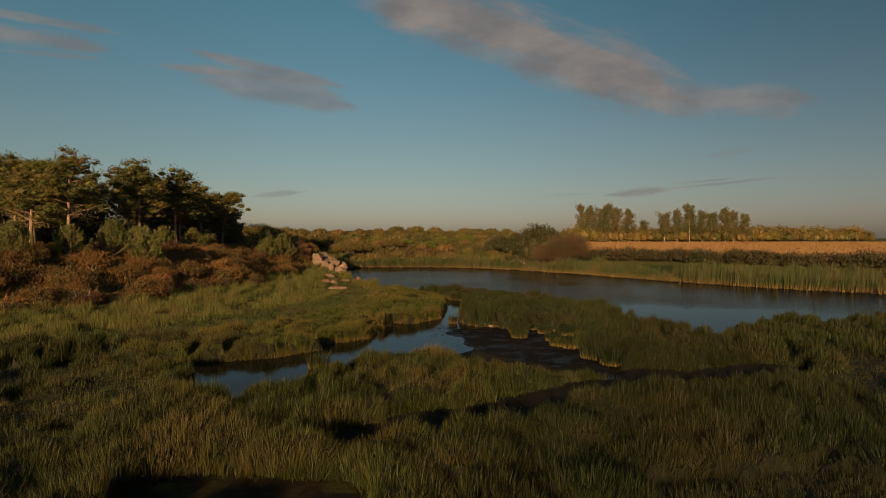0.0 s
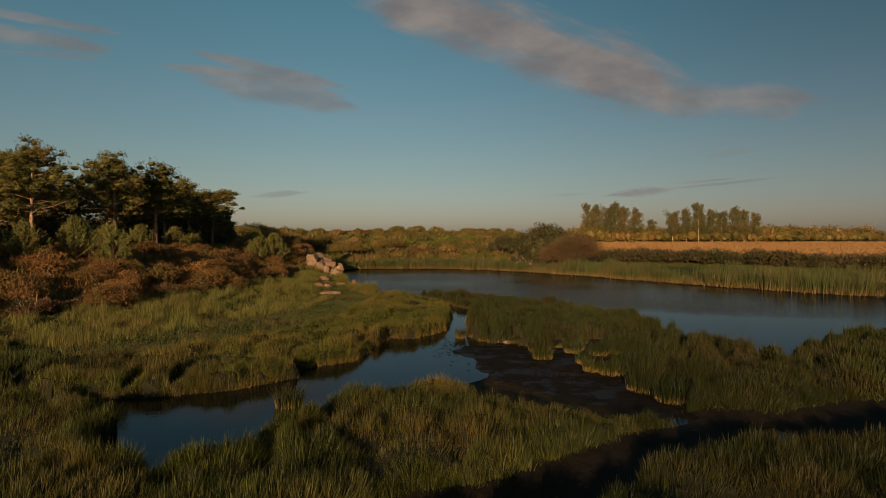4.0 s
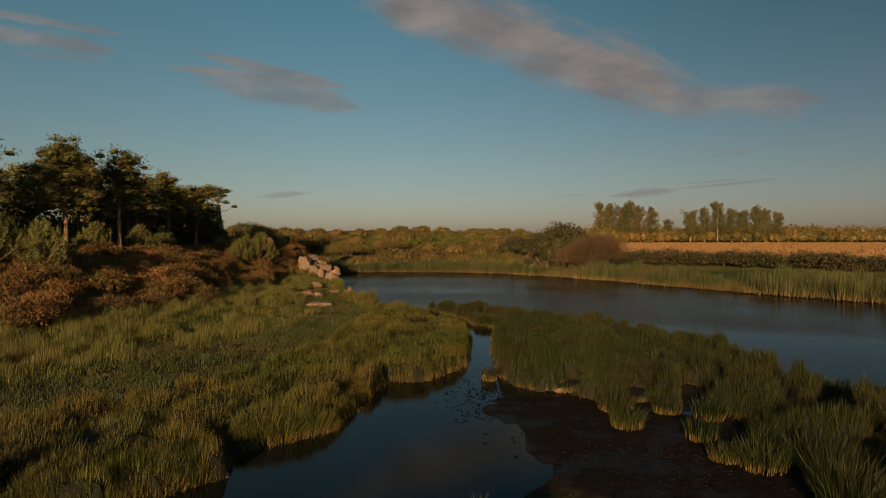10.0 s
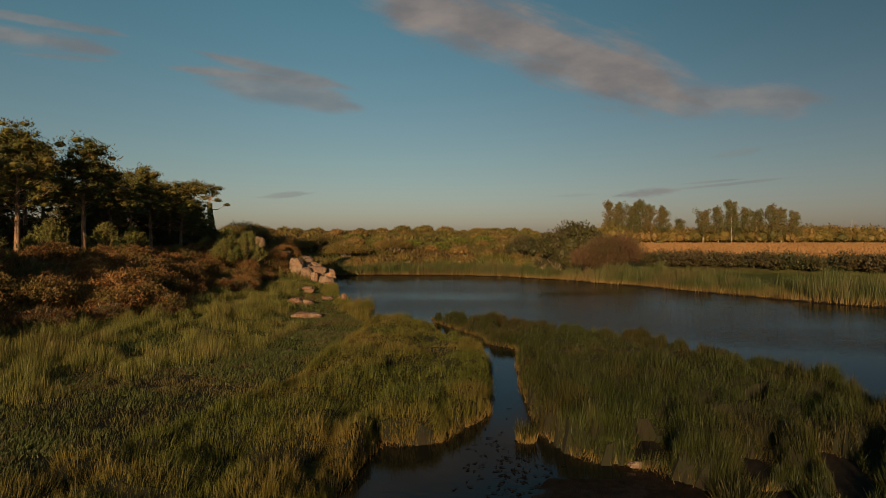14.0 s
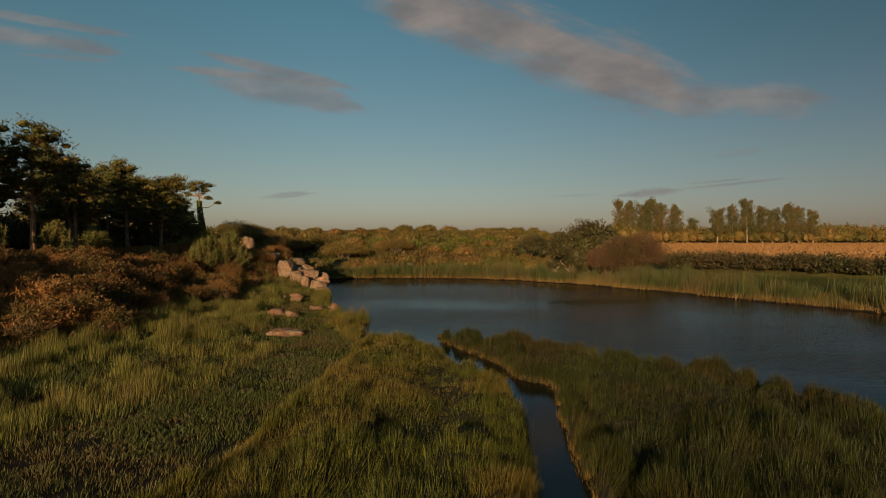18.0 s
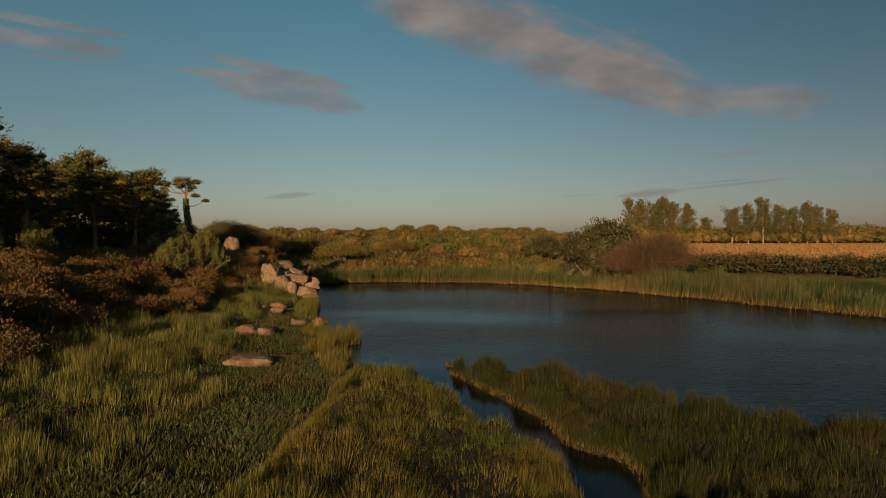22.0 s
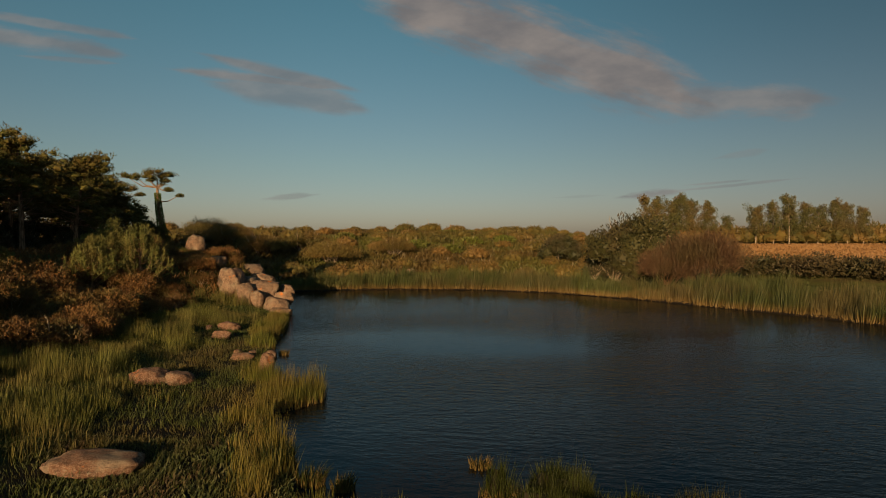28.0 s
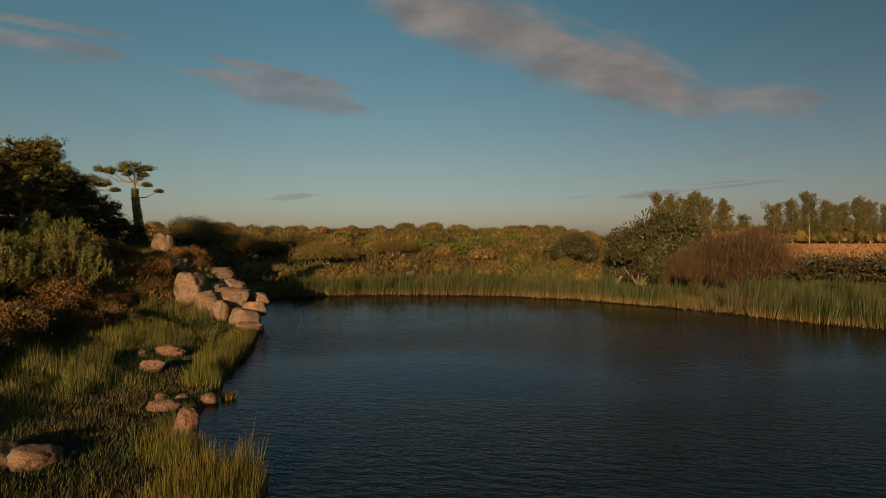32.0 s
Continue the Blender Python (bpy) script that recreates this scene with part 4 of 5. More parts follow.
ROCKS = [  # x, y, half sizes, turn, sink, tilt
    (-13.1, 73.5, 1.4, 0.8, 0.36, 4, 0.25, 0), (-16.35, 82.6, 0.88, 0.7, 0.42, 12, 0.3, 4), (-15.3, 82.9, 0.68, 0.6, 0.40, 40, 0.3, 3),
    (-12.3, 85.2, 0.36, 0.4, 0.60, 0, 0.15, 10), (-13.5, 89.7, 0.38, 0.34, 0.26, 0, 0.2, 0), (-14.5, 88.2, 0.66, 0.36, 0.24, 6, 0.25, 0), (-15.2, 89.5, 0.28, 0.26, 0.2, -10, 0.25, 0),
    (-14.4, 89.4, 0.24, 0.24, 0.18, -10, 0.25, 0), (-17.9, 94.0, 0.68, 0.45, 0.34, -10, 0.25, 0), (-18.8, 97.4, 0.82, 0.5, 0.38, 0, 0.25, 0), (-19.8, 96.6, 0.25, 0.25, 0.22, 0, 0.3, 0),
    (-25.0, 103.2, 0.5, 0.45, 0.66, 0, 0.2, 0), (-15.0, 99.2, 0.3, 0.25, 0.16, 0, 0.3, 0), (-15.8, 104.6, 0.4, 0.3, 0.16, 0, 0.3, 0), (-15.6, 106.6, 0.26, 0.25, 0.2, 0, 0.3, 0)]
for i, (x, y, sx, sy, sz, turn, sink, tilt) in enumerate(ROCKS):
    boulder("boulder", x, y, sx, sy, sz, turn, i + 1, "low pinkish granite boulder half sunk in shore grass", sink, None, tilt, True, 2.3, M_RED)
PILE = [  # the outcrop: x, y, z of the middle, half sizes, turn, tilt
    (-23.45, 110.3, 2.35, 1.10, 1.2, 1.55, 12, -14), (-21.85, 109.2, 1.30, 0.98, 0.95, 1.28, 18, -10), (-20.65, 109.0, 1.05, 0.52, 0.75, 0.92, 8, -4), (-22.95, 108.7, 0.75, 0.42, 0.5, 0.55, 0, 0),
    (-20.8, 111.0, 1.85, 1.32, 1.1, 0.95, 8, 8), (-18.95, 108.5, 0.72, 1.02, 0.9, 0.78, 12, 6), (-18.75, 110.0, 1.25, 0.80, 0.8, 0.62, 20, -8), (-19.1, 112.3, 1.8, 0.65, 0.7, 0.55, 30, 0),
    (-18.35, 107.5, 0.25, 0.90, 0.7, 0.42, -8, 4), (-23.4, 115.3, 3.35, 1.05, 0.9, 0.68, 15, 10), (-21.9, 113.8, 2.7, 0.85, 0.8, 0.55, -20, 6), (-20.9, 112.8, 2.3, 0.55, 0.6, 0.60, 25, 0),
    (-26.2, 113.8, 4.15, 0.80, 0.75, 0.70, 35, -12), (-27.0, 117.3, 4.3, 1.05, 0.9, 0.55, 5, 8), (-22.4, 112.2, 1.7, 1.1, 1.0, 1.2, 40, 0), (-24.9, 112.6, 2.3, 0.8, 0.9, 0.9, 40, 0)]
for i, (x, y, z, sx, sy, sz, turn, tilt) in enumerate(PILE):
    boulder("boulder", x, y, sx * 1.13, sy * 1.13, sz * 1.1, turn, 40 + i, "large weathered granite boulder in a lichen-spotted outcrop", 0.5, z, tilt, True, 4.5)
boulder("boulder", -35.3, 129.6, 1.15, 1.15, 1.28, 30, 77, "round granite boulder with orange lichen on its top", 0.5, 5.75, 14, False)
boulder("boulder", -10.2, 147.2, 0.7, 0.6, 0.7, 30, 78, "pale boulder under a bright green bush", 0.1, 1.0)
boulder("boulder", 3.8, 43.15, 0.5, 0.18, 0.14, 4, 79, "flat brown stone at the edge of the mud", 0.3, 0.06)


# ---- plants built of trunk, branches and leaves ----
def sunlit(x, y):
    """True where a tall tree would stand between the rocks and the sun."""
    for tx, ty in ((-35.3, 129.6), (-21.5, 109.5)):
        rx, ry = x - tx, y - ty
        if abs(rx * _sy - ry * _sx) < 3.8 and 0 < rx * _sx + ry * _sy < 58:
            return True
    return False


def place(ob_parts, name, x, y, turn, scale, label, category, group, z=None):
    """A thing of shared part meshes under an Empty at its foot."""
    e = new(name)
    e.empty_display_size = 0.3
    e.matrix_basis = pose(x, y, gz(x, y) if z is None else z, 0, 0, turn) @ Matrix.Diagonal((scale, scale, scale, 1))
    for pn, me, lab in ob_parts:
        part(pn, me, e, lab)
    return tagged(e, label, category, group)


def bent(p, d, length, up, n, rng, wob=0.12):
    """A limb's course: from p along d, bending up."""
    pts, q, w = [Vector(p)], Vector(p), Vector(d).normalized()
    for _ in range(n):
        w = (w + Vector((0, 0, up)) + Vector(rng.normal(0, wob, 3))).normalized()
        q = q + w * (length / n)
        pts.append(q.copy())
    return pts


_T = (1 + 5 ** 0.5) / 2
ICO_V = unit(np.array([(-1, _T, 0), (1, _T, 0), (-1, -_T, 0), (1, -_T, 0), (0, -1, _T), (0, 1, _T), (0, -1, -_T), (0, 1, -_T), (_T, 0, -1), (_T, 0, 1), (-_T, 0, -1), (-_T, 0, 1)]))
ICO_F = np.array([(0, 11, 5), (0, 5, 1), (0, 1, 7), (0, 7, 10), (0, 10, 11), (1, 5, 9), (5, 11, 4), (11, 10, 2), (10, 7, 6), (7, 1, 8),
                  (3, 9, 4), (3, 4, 2), (3, 2, 6), (3, 6, 8), (3, 8, 9), (4, 9, 5), (2, 4, 11), (6, 2, 10), (8, 6, 7), (9, 8, 1)])


def core(centre, radii, rng):
    """A solid lump added unseen inside a clump of foliage to block light through it."""
    return centre + ICO_V * radii * rng.uniform(0.75, 1.1, (12, 1)), [ICO_F]


def pine_kind(seed, H, crown, spread, flat=False, limbs=24, tufts=170, bare=7, fine=1.0):
    rng = np.random.default_rng(seed)
    lean = rng.normal(0, 0.05, 2)
    tr = [Vector((lean[0] * H * t * t + 0.12 * math.sin(3 * t + seed), lean[1] * H * t * t, H * t)) for t in np.linspace(0, 0.96, 9)]
    trunk = tube([tr[0] - Vector((0, 0, 0.4))] + tr, [0.27] + [0.25 * (1 - 0.85 * t) + 0.02 for t in np.linspace(0, 1, 9)], 8)
    branches, leaves = [], []
    for i in range(limbs + bare):
        dead = i >= limbs
        t = rng.uniform(0.3, crown + 0.1) if dead else crown + (0.97 - crown) * (i + 0.5) / limbs
        if flat and not dead:
            t = rng.uniform(0.68, 0.97)
        k = min(int(t * 8 / 0.96), 7)
        p = tr[k].lerp(tr[k + 1], t * 8 / 0.96 - k)
        a = i * 2.4 + rng.uniform(-0.4, 0.4)
        s = (t - crown) / (1 - crown)
        ln = spread * (rng.uniform(0.5, 0.9) if dead else (1.05 - 0.72 * max(s, 0)) * rng.uniform(0.75, 1.15))
        if flat and not dead:
            ln = spread * rng.uniform(0.5, 1.1)
        c = bent(p, (math.cos(a), math.sin(a), rng.uniform(-0.05, 0.35)), ln, 0.02 if dead else (0.02 if flat else 0.10), 4, rng)
        branches.append(tube(c, [0.07, 0.055, 0.04, 0.028, 0.012] if not dead else [0.05, 0.04, 0.03, 0.02, 0.008], 4))
        if dead:
            twigs = [tube(bent(c[2 + m % 3], rng.normal(0, 1, 3), ln * 0.4, 0.03, 2, rng), [0.025, 0.016, 0.006], 3) for m in range(3)]
            branches[-1] = join(branches[-1], *twigs)
            continue
        for q, f in ((c[4], 1.0), (c[3], 0.9), (c[2], 0.7)):
            r = rng.uniform(0.65, 1.1) * f * (spread / 3.2) ** 0.5
            for w in range(2):
                ctr = np.array(q) + rng.normal(0, 0.46, 3) * (1, 1, 0.45 if flat else 0.65) * (spread / 3.2)
                at, d = shell(ctr, np.array([r, r, r * (0.5 if flat else 0.72)]), tufts // 6, rng, -0.45, 0.35)
                d = d * (1, 1, 0.7) + (0, 0, 0.5)
                for z in range(5):
                    leaves.append(spikes(at, d, 0.27 * fine, 0.055 * fine, rng, 0.65))
                leaves.append(core(ctr, np.array([r, r, r * (0.42 if flat else 0.62)]) * 0.48, rng))
    for z in range(6):
        top = np.array(tr[-1]) + rng.normal(0, 0.45, 3) * (1, 1, 0.4)
        at, d = shell(top, np.array([0.85, 0.85, 0.6]), tufts // 4, rng, -0.4, 0.1)
        leaves.append(core(top, np.array([0.5, 0.5, 0.35]), rng))
        for w in range(4):
            leaves.append(spikes(at, d + (0, 0, 0.3), 0.27 * fine, 0.055 * fine, rng, 0.6))
    return [("trunk", mesh("trunk", *trunk, M_BARK, True), "rough reddish-brown bark"), *[("branch", mesh("branch", *b, M_BARK, True), "") for b in branches],
            ("crown", mesh("crown", *join(*leaves), M_PINE), "dark green needles")]


def young_kind(seed, H, R, whorls=7):
    """A young pine: broad and bushy, upright needle candles at the end of every shoot."""
    rng = np.random.default_rng(seed)
    stem = tube([(0, 0, -0.2), (0, 0, H * 0.5), (0, 0, H * 0.93)], [0.09, 0.06, 0.015], 6)
    br, lv = [], []

    def candle(p, ln, n):
        u = rng.uniform(-0.3, 1, (n, 1))
        at = np.array(p) + u * (0, 0, ln)
        lv.append(spikes(at, np.tile((0, 0, 0.9), (n, 1)), 0.23, 0.040, rng, 0.75))

    for i in range(whorls):
        t = 0.06 + 0.86 * i / (whorls - 1)
        for j in range(9 if i < whorls - 2 else 5):
            a = j * math.tau / 9 + i * 0.5 + rng.uniform(-0.3, 0.3)
            ln = R * (1.08 - 0.9 * t ** 1.4) * rng.uniform(0.75, 1.15)
            c = bent((0, 0, H * t * 0.86), (math.cos(a), math.sin(a), 0.30 + 0.3 * t), ln, 0.13, 4, rng, 0.07)
            br.append(tube(c, [0.03, 0.024, 0.018, 0.012, 0.006], 3))
            for p0, p1 in ((c[1], c[2]), (c[2], c[3]), (c[3], c[4])):
                u = rng.uniform(0, 1, (22, 1))
                d = np.tile(np.array((p1 - p0).normalized()), (22, 1)) * 0.6 + (0, 0, 0.4)
                lv.append(spikes(np.array(p0) * (1 - u) + np.array(p1) * u, d, 0.24, 0.042, rng, 0.6))
            candle(c[4], rng.uniform(0.3, 0.55), 26)
            for w in range(3):
                q = c[2 + w % 2].lerp(c[3 + w % 2], rng.uniform(0, 1)) + Vector((rng.normal(0, 0.2), rng.normal(0, 0.2), rng.uniform(0.05, 0.25)))
                candle(q, rng.uniform(0.25, 0.45), 20)
    candle((0, 0, H * 0.9), 0.6, 60)
    return [("trunk", mesh("trunk", *stem, M_BARK, True), ""), ("branch", mesh("branch", *join(*br), M_BARK), ""), ("crown", mesh("crown", *join(*lv), M_YOUNG), "fresh green needles")]


def bush_kind(seed, R, H, blobs, leaves, size, wide, mat, stem_mat, stems=6, out=0.6, up=0.35, branch_name="stems", low=-0.75, thick=1.0, reach=1.05, lump=1.0, cored=False):
    """A bush: stems from the foot, a heap of leafy lumps round them."""
    rng = np.random.default_rng(seed)
    st, lv = [], []
    for i in range(stems):
        a = rng.uniform(0, math.tau)
        c = bent((rng.normal(0, 0.1 * R), rng.normal(0, 0.1 * R), -0.2), (math.cos(a) * 0.8, math.sin(a) * 0.8, 0.9), reach * math.hypot(R, H) * rng.uniform(0.6, 0.95), 0.1, 4, rng)
        r = (0.035 + 0.012 * H) * thick
        st.append(tube(c, [r, r * 0.8, r * 0.6, r * 0.4, r * 0.15], 4))
    for i in range(blobs):
        a, q = i * 2.4 + rng.uniform(-0.5, 0.5), R * 0.78 * math.sqrt((i + 0.5) / blobs)
        top = H * (1 - 0.55 * (q / R) ** 2) * rng.uniform(0.78, 1.05)
        r = R * rng.uniform(0.26, 0.42) * lump
        rz = max(min(top * 0.55, r * 1.1), 0.2)
        at, d = shell(np.array([math.cos(a) * q, math.sin(a) * q, top - rz * 0.85]), np.array([r, r, rz]), leaves // blobs, rng, low)
        lv.append(spikes(at, d * out + (0, 0, up), size, wide, rng, 0.6))
        lv.append(spikes(at * (0.86, 0.86, 0.86), d * out + (0, 0, up), size * 1.3, wide * 1.5, rng, 0.8)) if i % 2 == 0 else None
        if cored:
            lv.append(core(np.array([math.cos(a) * q, math.sin(a) * q, top - rz * 0.95]), np.array([r, r, rz]) * 0.8, rng))
    woody = [("branch", mesh("branch", *b, stem_mat, True), "") for b in st] if branch_name == "branches" else [("stem", mesh("stem", *join(*st), stem_mat, True), "")]
    return woody + [("foliage", mesh("foliage", *join(*lv), mat), "")]


def broad_kind(seed, H, R, mat, leaves=2200, size=0.30, low=0.3, limbs=12):
    """A slim broadleaved tree: trunk, rising limbs, ragged leafy crown."""
    rng = np.random.default_rng(seed)
    tr = [Vector((0.1 * math.sin(seed + 4 * t), 0.1 * math.cos(seed * 2 + 3 * t), H * t)) for t in np.linspace(0, 0.92, 7)]
    trunk = tube([tr[0] - Vector((0, 0, 0.4))] + tr, [0.24, 0.22, 0.19, 0.16, 0.12, 0.08, 0.05, 0.02], 6)
    br, lv = [], []
    for i in range(limbs):
        t = low + (0.95 - low) * (i + 0.5) / limbs
        k = min(int(t / 0.92 * 6), 5)
        p = tr[k].lerp(tr[k + 1], min(t / 0.92 * 6 - k, 1))
        a = i * 2.4 + rng.uniform(-0.4, 0.4)
        c = bent(p, (math.cos(a), math.sin(a), 0.5), R * (1.1 - 0.6 * t) * rng.uniform(0.7, 1.25), 0.16, 4, rng)
        br.append(tube(c, [0.07, 0.05, 0.035, 0.02, 0.008], 4))
        for q, f in ((c[4], 1), (c[3], 1), (c[2], 0.8)):
            r = R * rng.uniform(0.22, 0.40) * f
            at, d = shell(np.array(q) + rng.normal(0, 0.25, 3), np.array([r, r, r * 1.1]), leaves // (limbs * 3), rng, -0.8)
            at = at - (at - np.array(q)) * rng.uniform(0, 0.7, (len(at), 1)) ** 2
            lv.append(spikes(at, d * 0.5 + (0, 0, 0.2), size, size * 0.75, rng, 0.9))
    return [("trunk", mesh("trunk", *trunk, M_GREY, True), ""), *[("branch", mesh("branch", *b, M_GREY), "") for b in br], ("crown", mesh("crown", *join(*lv), mat), "")]


R0 = np.random.default_rng(5)
# pine wood on the western bank: the trees along its edge, then those behind
PINES = [pine_kind(1, 11.0, 0.36, 3.9), pine_kind(2, 10.5, 0.42, 3.8), pine_kind(3, 10.0, 0.30, 4.0), pine_kind(4, 9.5, 0.36, 3.5)]
BACK = [pine_kind(5, 11.0, 0.36, 3.9, tufts=60, fine=1.25), pine_kind(6, 10.0, 0.30, 4.0, tufts=60, fine=1.25)]
EDGE = [(-41.4, 80, 0, 1.0), (-39.6, 87, 1, 1.0), (-43.5, 103, 2, 1.12), (-44.4, 70, 0, 1.0), (-53, 73, 1, 1.0), (-49, 70, 2, 0.98), (-57, 80, 3, 1.1),
        (-46.0, 98, 3, 1.1), (-50, 108, 2, 1.15), (-49, 119, 1, 1.15), (-46.5, 124, 2, 1.1), (-48.5, 91, 0, 1.1), (-47, 77, 2, 1.04), (-46, 103, 1, 0.95), (-50, 72, 3, 1.1)]
LP = "tall maritime pine with bare lower branches at the wood's edge"
for i, (x, y, k, s) in enumerate(EDGE):
    if not sunlit(x, y):
        place(PINES[k], "pine_tree", x, y, i * 77, s, LP, "pine tree", "pine wood")
for i in range(24):
    y = 76 + i * 3.2 + R0.uniform(-2, 2)
    x = -47 - 0.10 * (y - 76) - R0.uniform(0, 16) - max(0, 90 - y) * 0.5
    while sunlit(x, y):
        x -= 2.0
    place(BACK[i % 2], "pine_tree", x, y, i * 131, R0.uniform(0.9, 1.05) * (1 if y < 112 else 0.85), "maritime pine standing inside the dense wood", "pine tree", "pine wood")


def umbrella_pine(seed, H, pads, bow, thick, ivy):
    """A flat-topped pine: a bowed trunk forking at its top into boughs, each with a pad of needles. Pads: across, up from the fork, radius."""
    rng = np.random.default_rng(seed)
    tr = [Vector((bow * (1 - t) ** 1.6, 0.3 * math.sin(2 * t), H * t)) for t in np.linspace(0, 1, 9)]
    trunk = tube([tr[0] - Vector((0, 0, 0.5))] + tr, [thick * 1.25] + [thick * (1.1 - 0.6 * t) for t in np.linspace(0, 1, 9)], 8)
    out, lv = [("trunk", mesh("trunk", *trunk, M_BARK, True), "rough reddish-brown bark")], []
    for k, (dx, dz, r) in enumerate(pads):
        end = Vector((dx, rng.uniform(-1.4, 1.4), H + dz - r * 0.3))
        top = tr[8] if dz > -0.8 else tr[6]
        mid = top.lerp(end, 0.5) + Vector((rng.normal(0, 0.2), rng.normal(0, 0.2), -0.15 * abs(dx)))
        out.append(("branch", mesh("branch", *tube([top, mid, end], [thick * 0.34, thick * 0.2, 0.04], 5), M_BARK, True), ""))
        for j in range(5):
            c = np.array(end) + rng.normal(0, 0.45, 3) * (r, r, r * 0.42)
            rr = np.array([0.82, 0.82, 0.52]) * r
            at, d = shell(c, rr, 90, rng, -0.35, 0.3)
            lv += [spikes(at, d * (1, 1, 0.7) + (0, 0, 0.45), 0.30, 0.065, rng, 0.65) for _ in range(3)]
            lv.append(core(c, rr * 0.5, rng))
    out.append(("crown", mesh("crown", *join(*lv), M_PINE), "dark green needles in flat pads"))
    if ivy:
        n = 2600
        u, a = rng.uniform(0, 1, n), rng.uniform(0, math.tau, n)
        w = thick * (1.75 - 0.8 * u) * rng.uniform(0.85, 1.15, n)
        at = np.stack([bow * (1 - u * ivy) ** 1.6 + np.cos(a) * w, 0.3 * np.sin(2 * u * ivy) + np.sin(a) * w, u * ivy * H], 1)
        out.append(("ivy", mesh("ivy", *spikes(at, np.stack([np.cos(a), np.sin(a), a * 0 - 0.2], 1), 0.26, 0.22, rng, 0.5), M_IVY), "green ivy climbing the trunk"))
    return out


LONE = umbrella_pine(9, 10.6, [(-5.2, 2.2, 0.9), (-3.6, 2.2, 1.2), (-1.6, 2.8, 1.5), (0.4, 3.0, 1.5), (1.9, 2.7, 1.1), (1.4, 1.4, 1.1), (-1.0, 1.6, 1.0), (2.1, -0.2, 0.9), (3.6, -1.4, 0.6)], 1.2, 0.42, 0.9)
place(LONE, "pine_tree", -60.4, 169.6, 28, 1.0, "lone flat-topped pine with an ivy-covered trunk", "pine tree", "pine wood", 16.6 - 10.6)
SECOND = umbrella_pine(10, 9.6, [(-2.6, 0.9, 1.1), (-1.2, 1.5, 1.4), (0.4, 1.4, 1.4), (1.8, 0.8, 1.2), (0.0, 0.2, 1.2), (2.5, 0.1, 0.8), (4.6, -0.6, 0.9)], 0.8, 0.26, 0.0)
place(SECOND, "pine_tree", -67.0, 166, 28, 1.0, "flat-topped pine standing beside the lone pine", "pine tree", "pine wood", 16.0 - 9.6)
for x, y, k, s in ((-55, 138, 2, 1.12), (-58, 148, 1, 1.15), (-64, 150, 3, 1.3), (-52, 132, 3, 1.08), (-60, 160, 0, 0.92), (-68, 158, 2, 1.2), (-56, 157, 3, 0.8), (-53, 143, 1, 0.9), (-61, 141, 0, 1.15), (-57, 128, 1, 1.1), (-62, 133, 2, 1.2), (-63, 162, 1, 0.95), (-58, 166, 3, 0.6)):
    place(PINES[k], "pine_tree", x, y, x * 7, s, "maritime pine at the northern end of the wood", "pine tree", "pine wood")
YOUNG = [young_kind(20, 3.3, 1.9), young_kind(21, 2.5, 1.6, 6), young_kind(22, 4.3, 2.5, 8)]
for i, (x, y, k, s) in enumerate([(-32.2, 63.5, 0, 1.2), (-34.9, 62.2, 0, 1.15), (-36.8, 58, 1, 1.2), (-38.5, 52.5, 0, 1.1), (-36.8, 70, 1, 1.0), (-37.6, 79, 1, 1.1), (-36.0, 85, 1, 1.1), (-36.4, 91, 1, 1.1),
                                  (-34.8, 98, 1, 0.75), (-28.6, 104.5, 2, 1.15), (-30.6, 101.5, 0, 1.15), (-31.8, 106, 0, 1.0), (-36.5, 110, 1, 0.8), (-36.5, 75, 1, 0.6), (-33.0, 108, 0, 0.7), (-38, 93, 1, 0.7)]):
    place(YOUNG[k], "young_pine", x, y, i * 50, s, "young pine with fresh upright green shoots", "young pine", "young pines")
# gorse and heath on the bank
GORSE = [bush_kind(30 + i, 1.7, 1.5, 40, 1900, 0.13, 0.052, M_GORSE, M_GREY, 7, reach=0.7, lump=0.68) for i in range(4)]
HEATH = [bush_kind(40 + i, 1.5, 0.9, 12, 1400, 0.2, 0.045, M_HEATH, M_GREY, 5) for i in range(2)]
# added bushes, dark to stand for the deep shade inside the wood
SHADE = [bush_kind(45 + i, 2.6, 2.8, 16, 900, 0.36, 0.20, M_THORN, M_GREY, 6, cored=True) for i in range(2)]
for i in range(170):
    y = 44 + 82 * ((i * 0.618) % 1)
    k = R0.uniform(-0.6, 13) ** 1.0
    x = float(np.interp(y, _fy, _fx)) - k - 0.6
    if (x + 34.2) ** 2 + (y - 127.6) ** 2 < 22 or (y > 106 and k < 3.0):
        continue
    sc = 1.0
    if y > 96 and abs(x + 27.0 + (y - 110) * 0.43) < 2.6:
        sc = 0.5
    if k < 2.2 and y < 88 and R0.uniform() < 0.7:
        place(HEATH[i % 2], "heath_bush", x, y, i * 67, R0.uniform(0.7, 1.2), "low brown heather bush at the foot of the bank", "heath bush", "heath on the bank")
    else:
        place(GORSE[i % 4], "gorse_bush", x, y, i * 67, R0.uniform(0.8, 1.4) * (0.75 if k > 10 else 1) * sc, "rusty brown gorse bush on the heath bank", "gorse bush", "gorse on the bank")
for i in range(16):
    y = 90 + i * 0.95
    place(GORSE[i % 4], "gorse_bush", float(np.interp(y, _fy, _fx)) + 0.4 - (i * 1.7) % 4.6, y, i * 91, R0.uniform(0.75, 1.05), "rusty brown gorse bush on the heath bank", "gorse bush", "gorse on the bank")
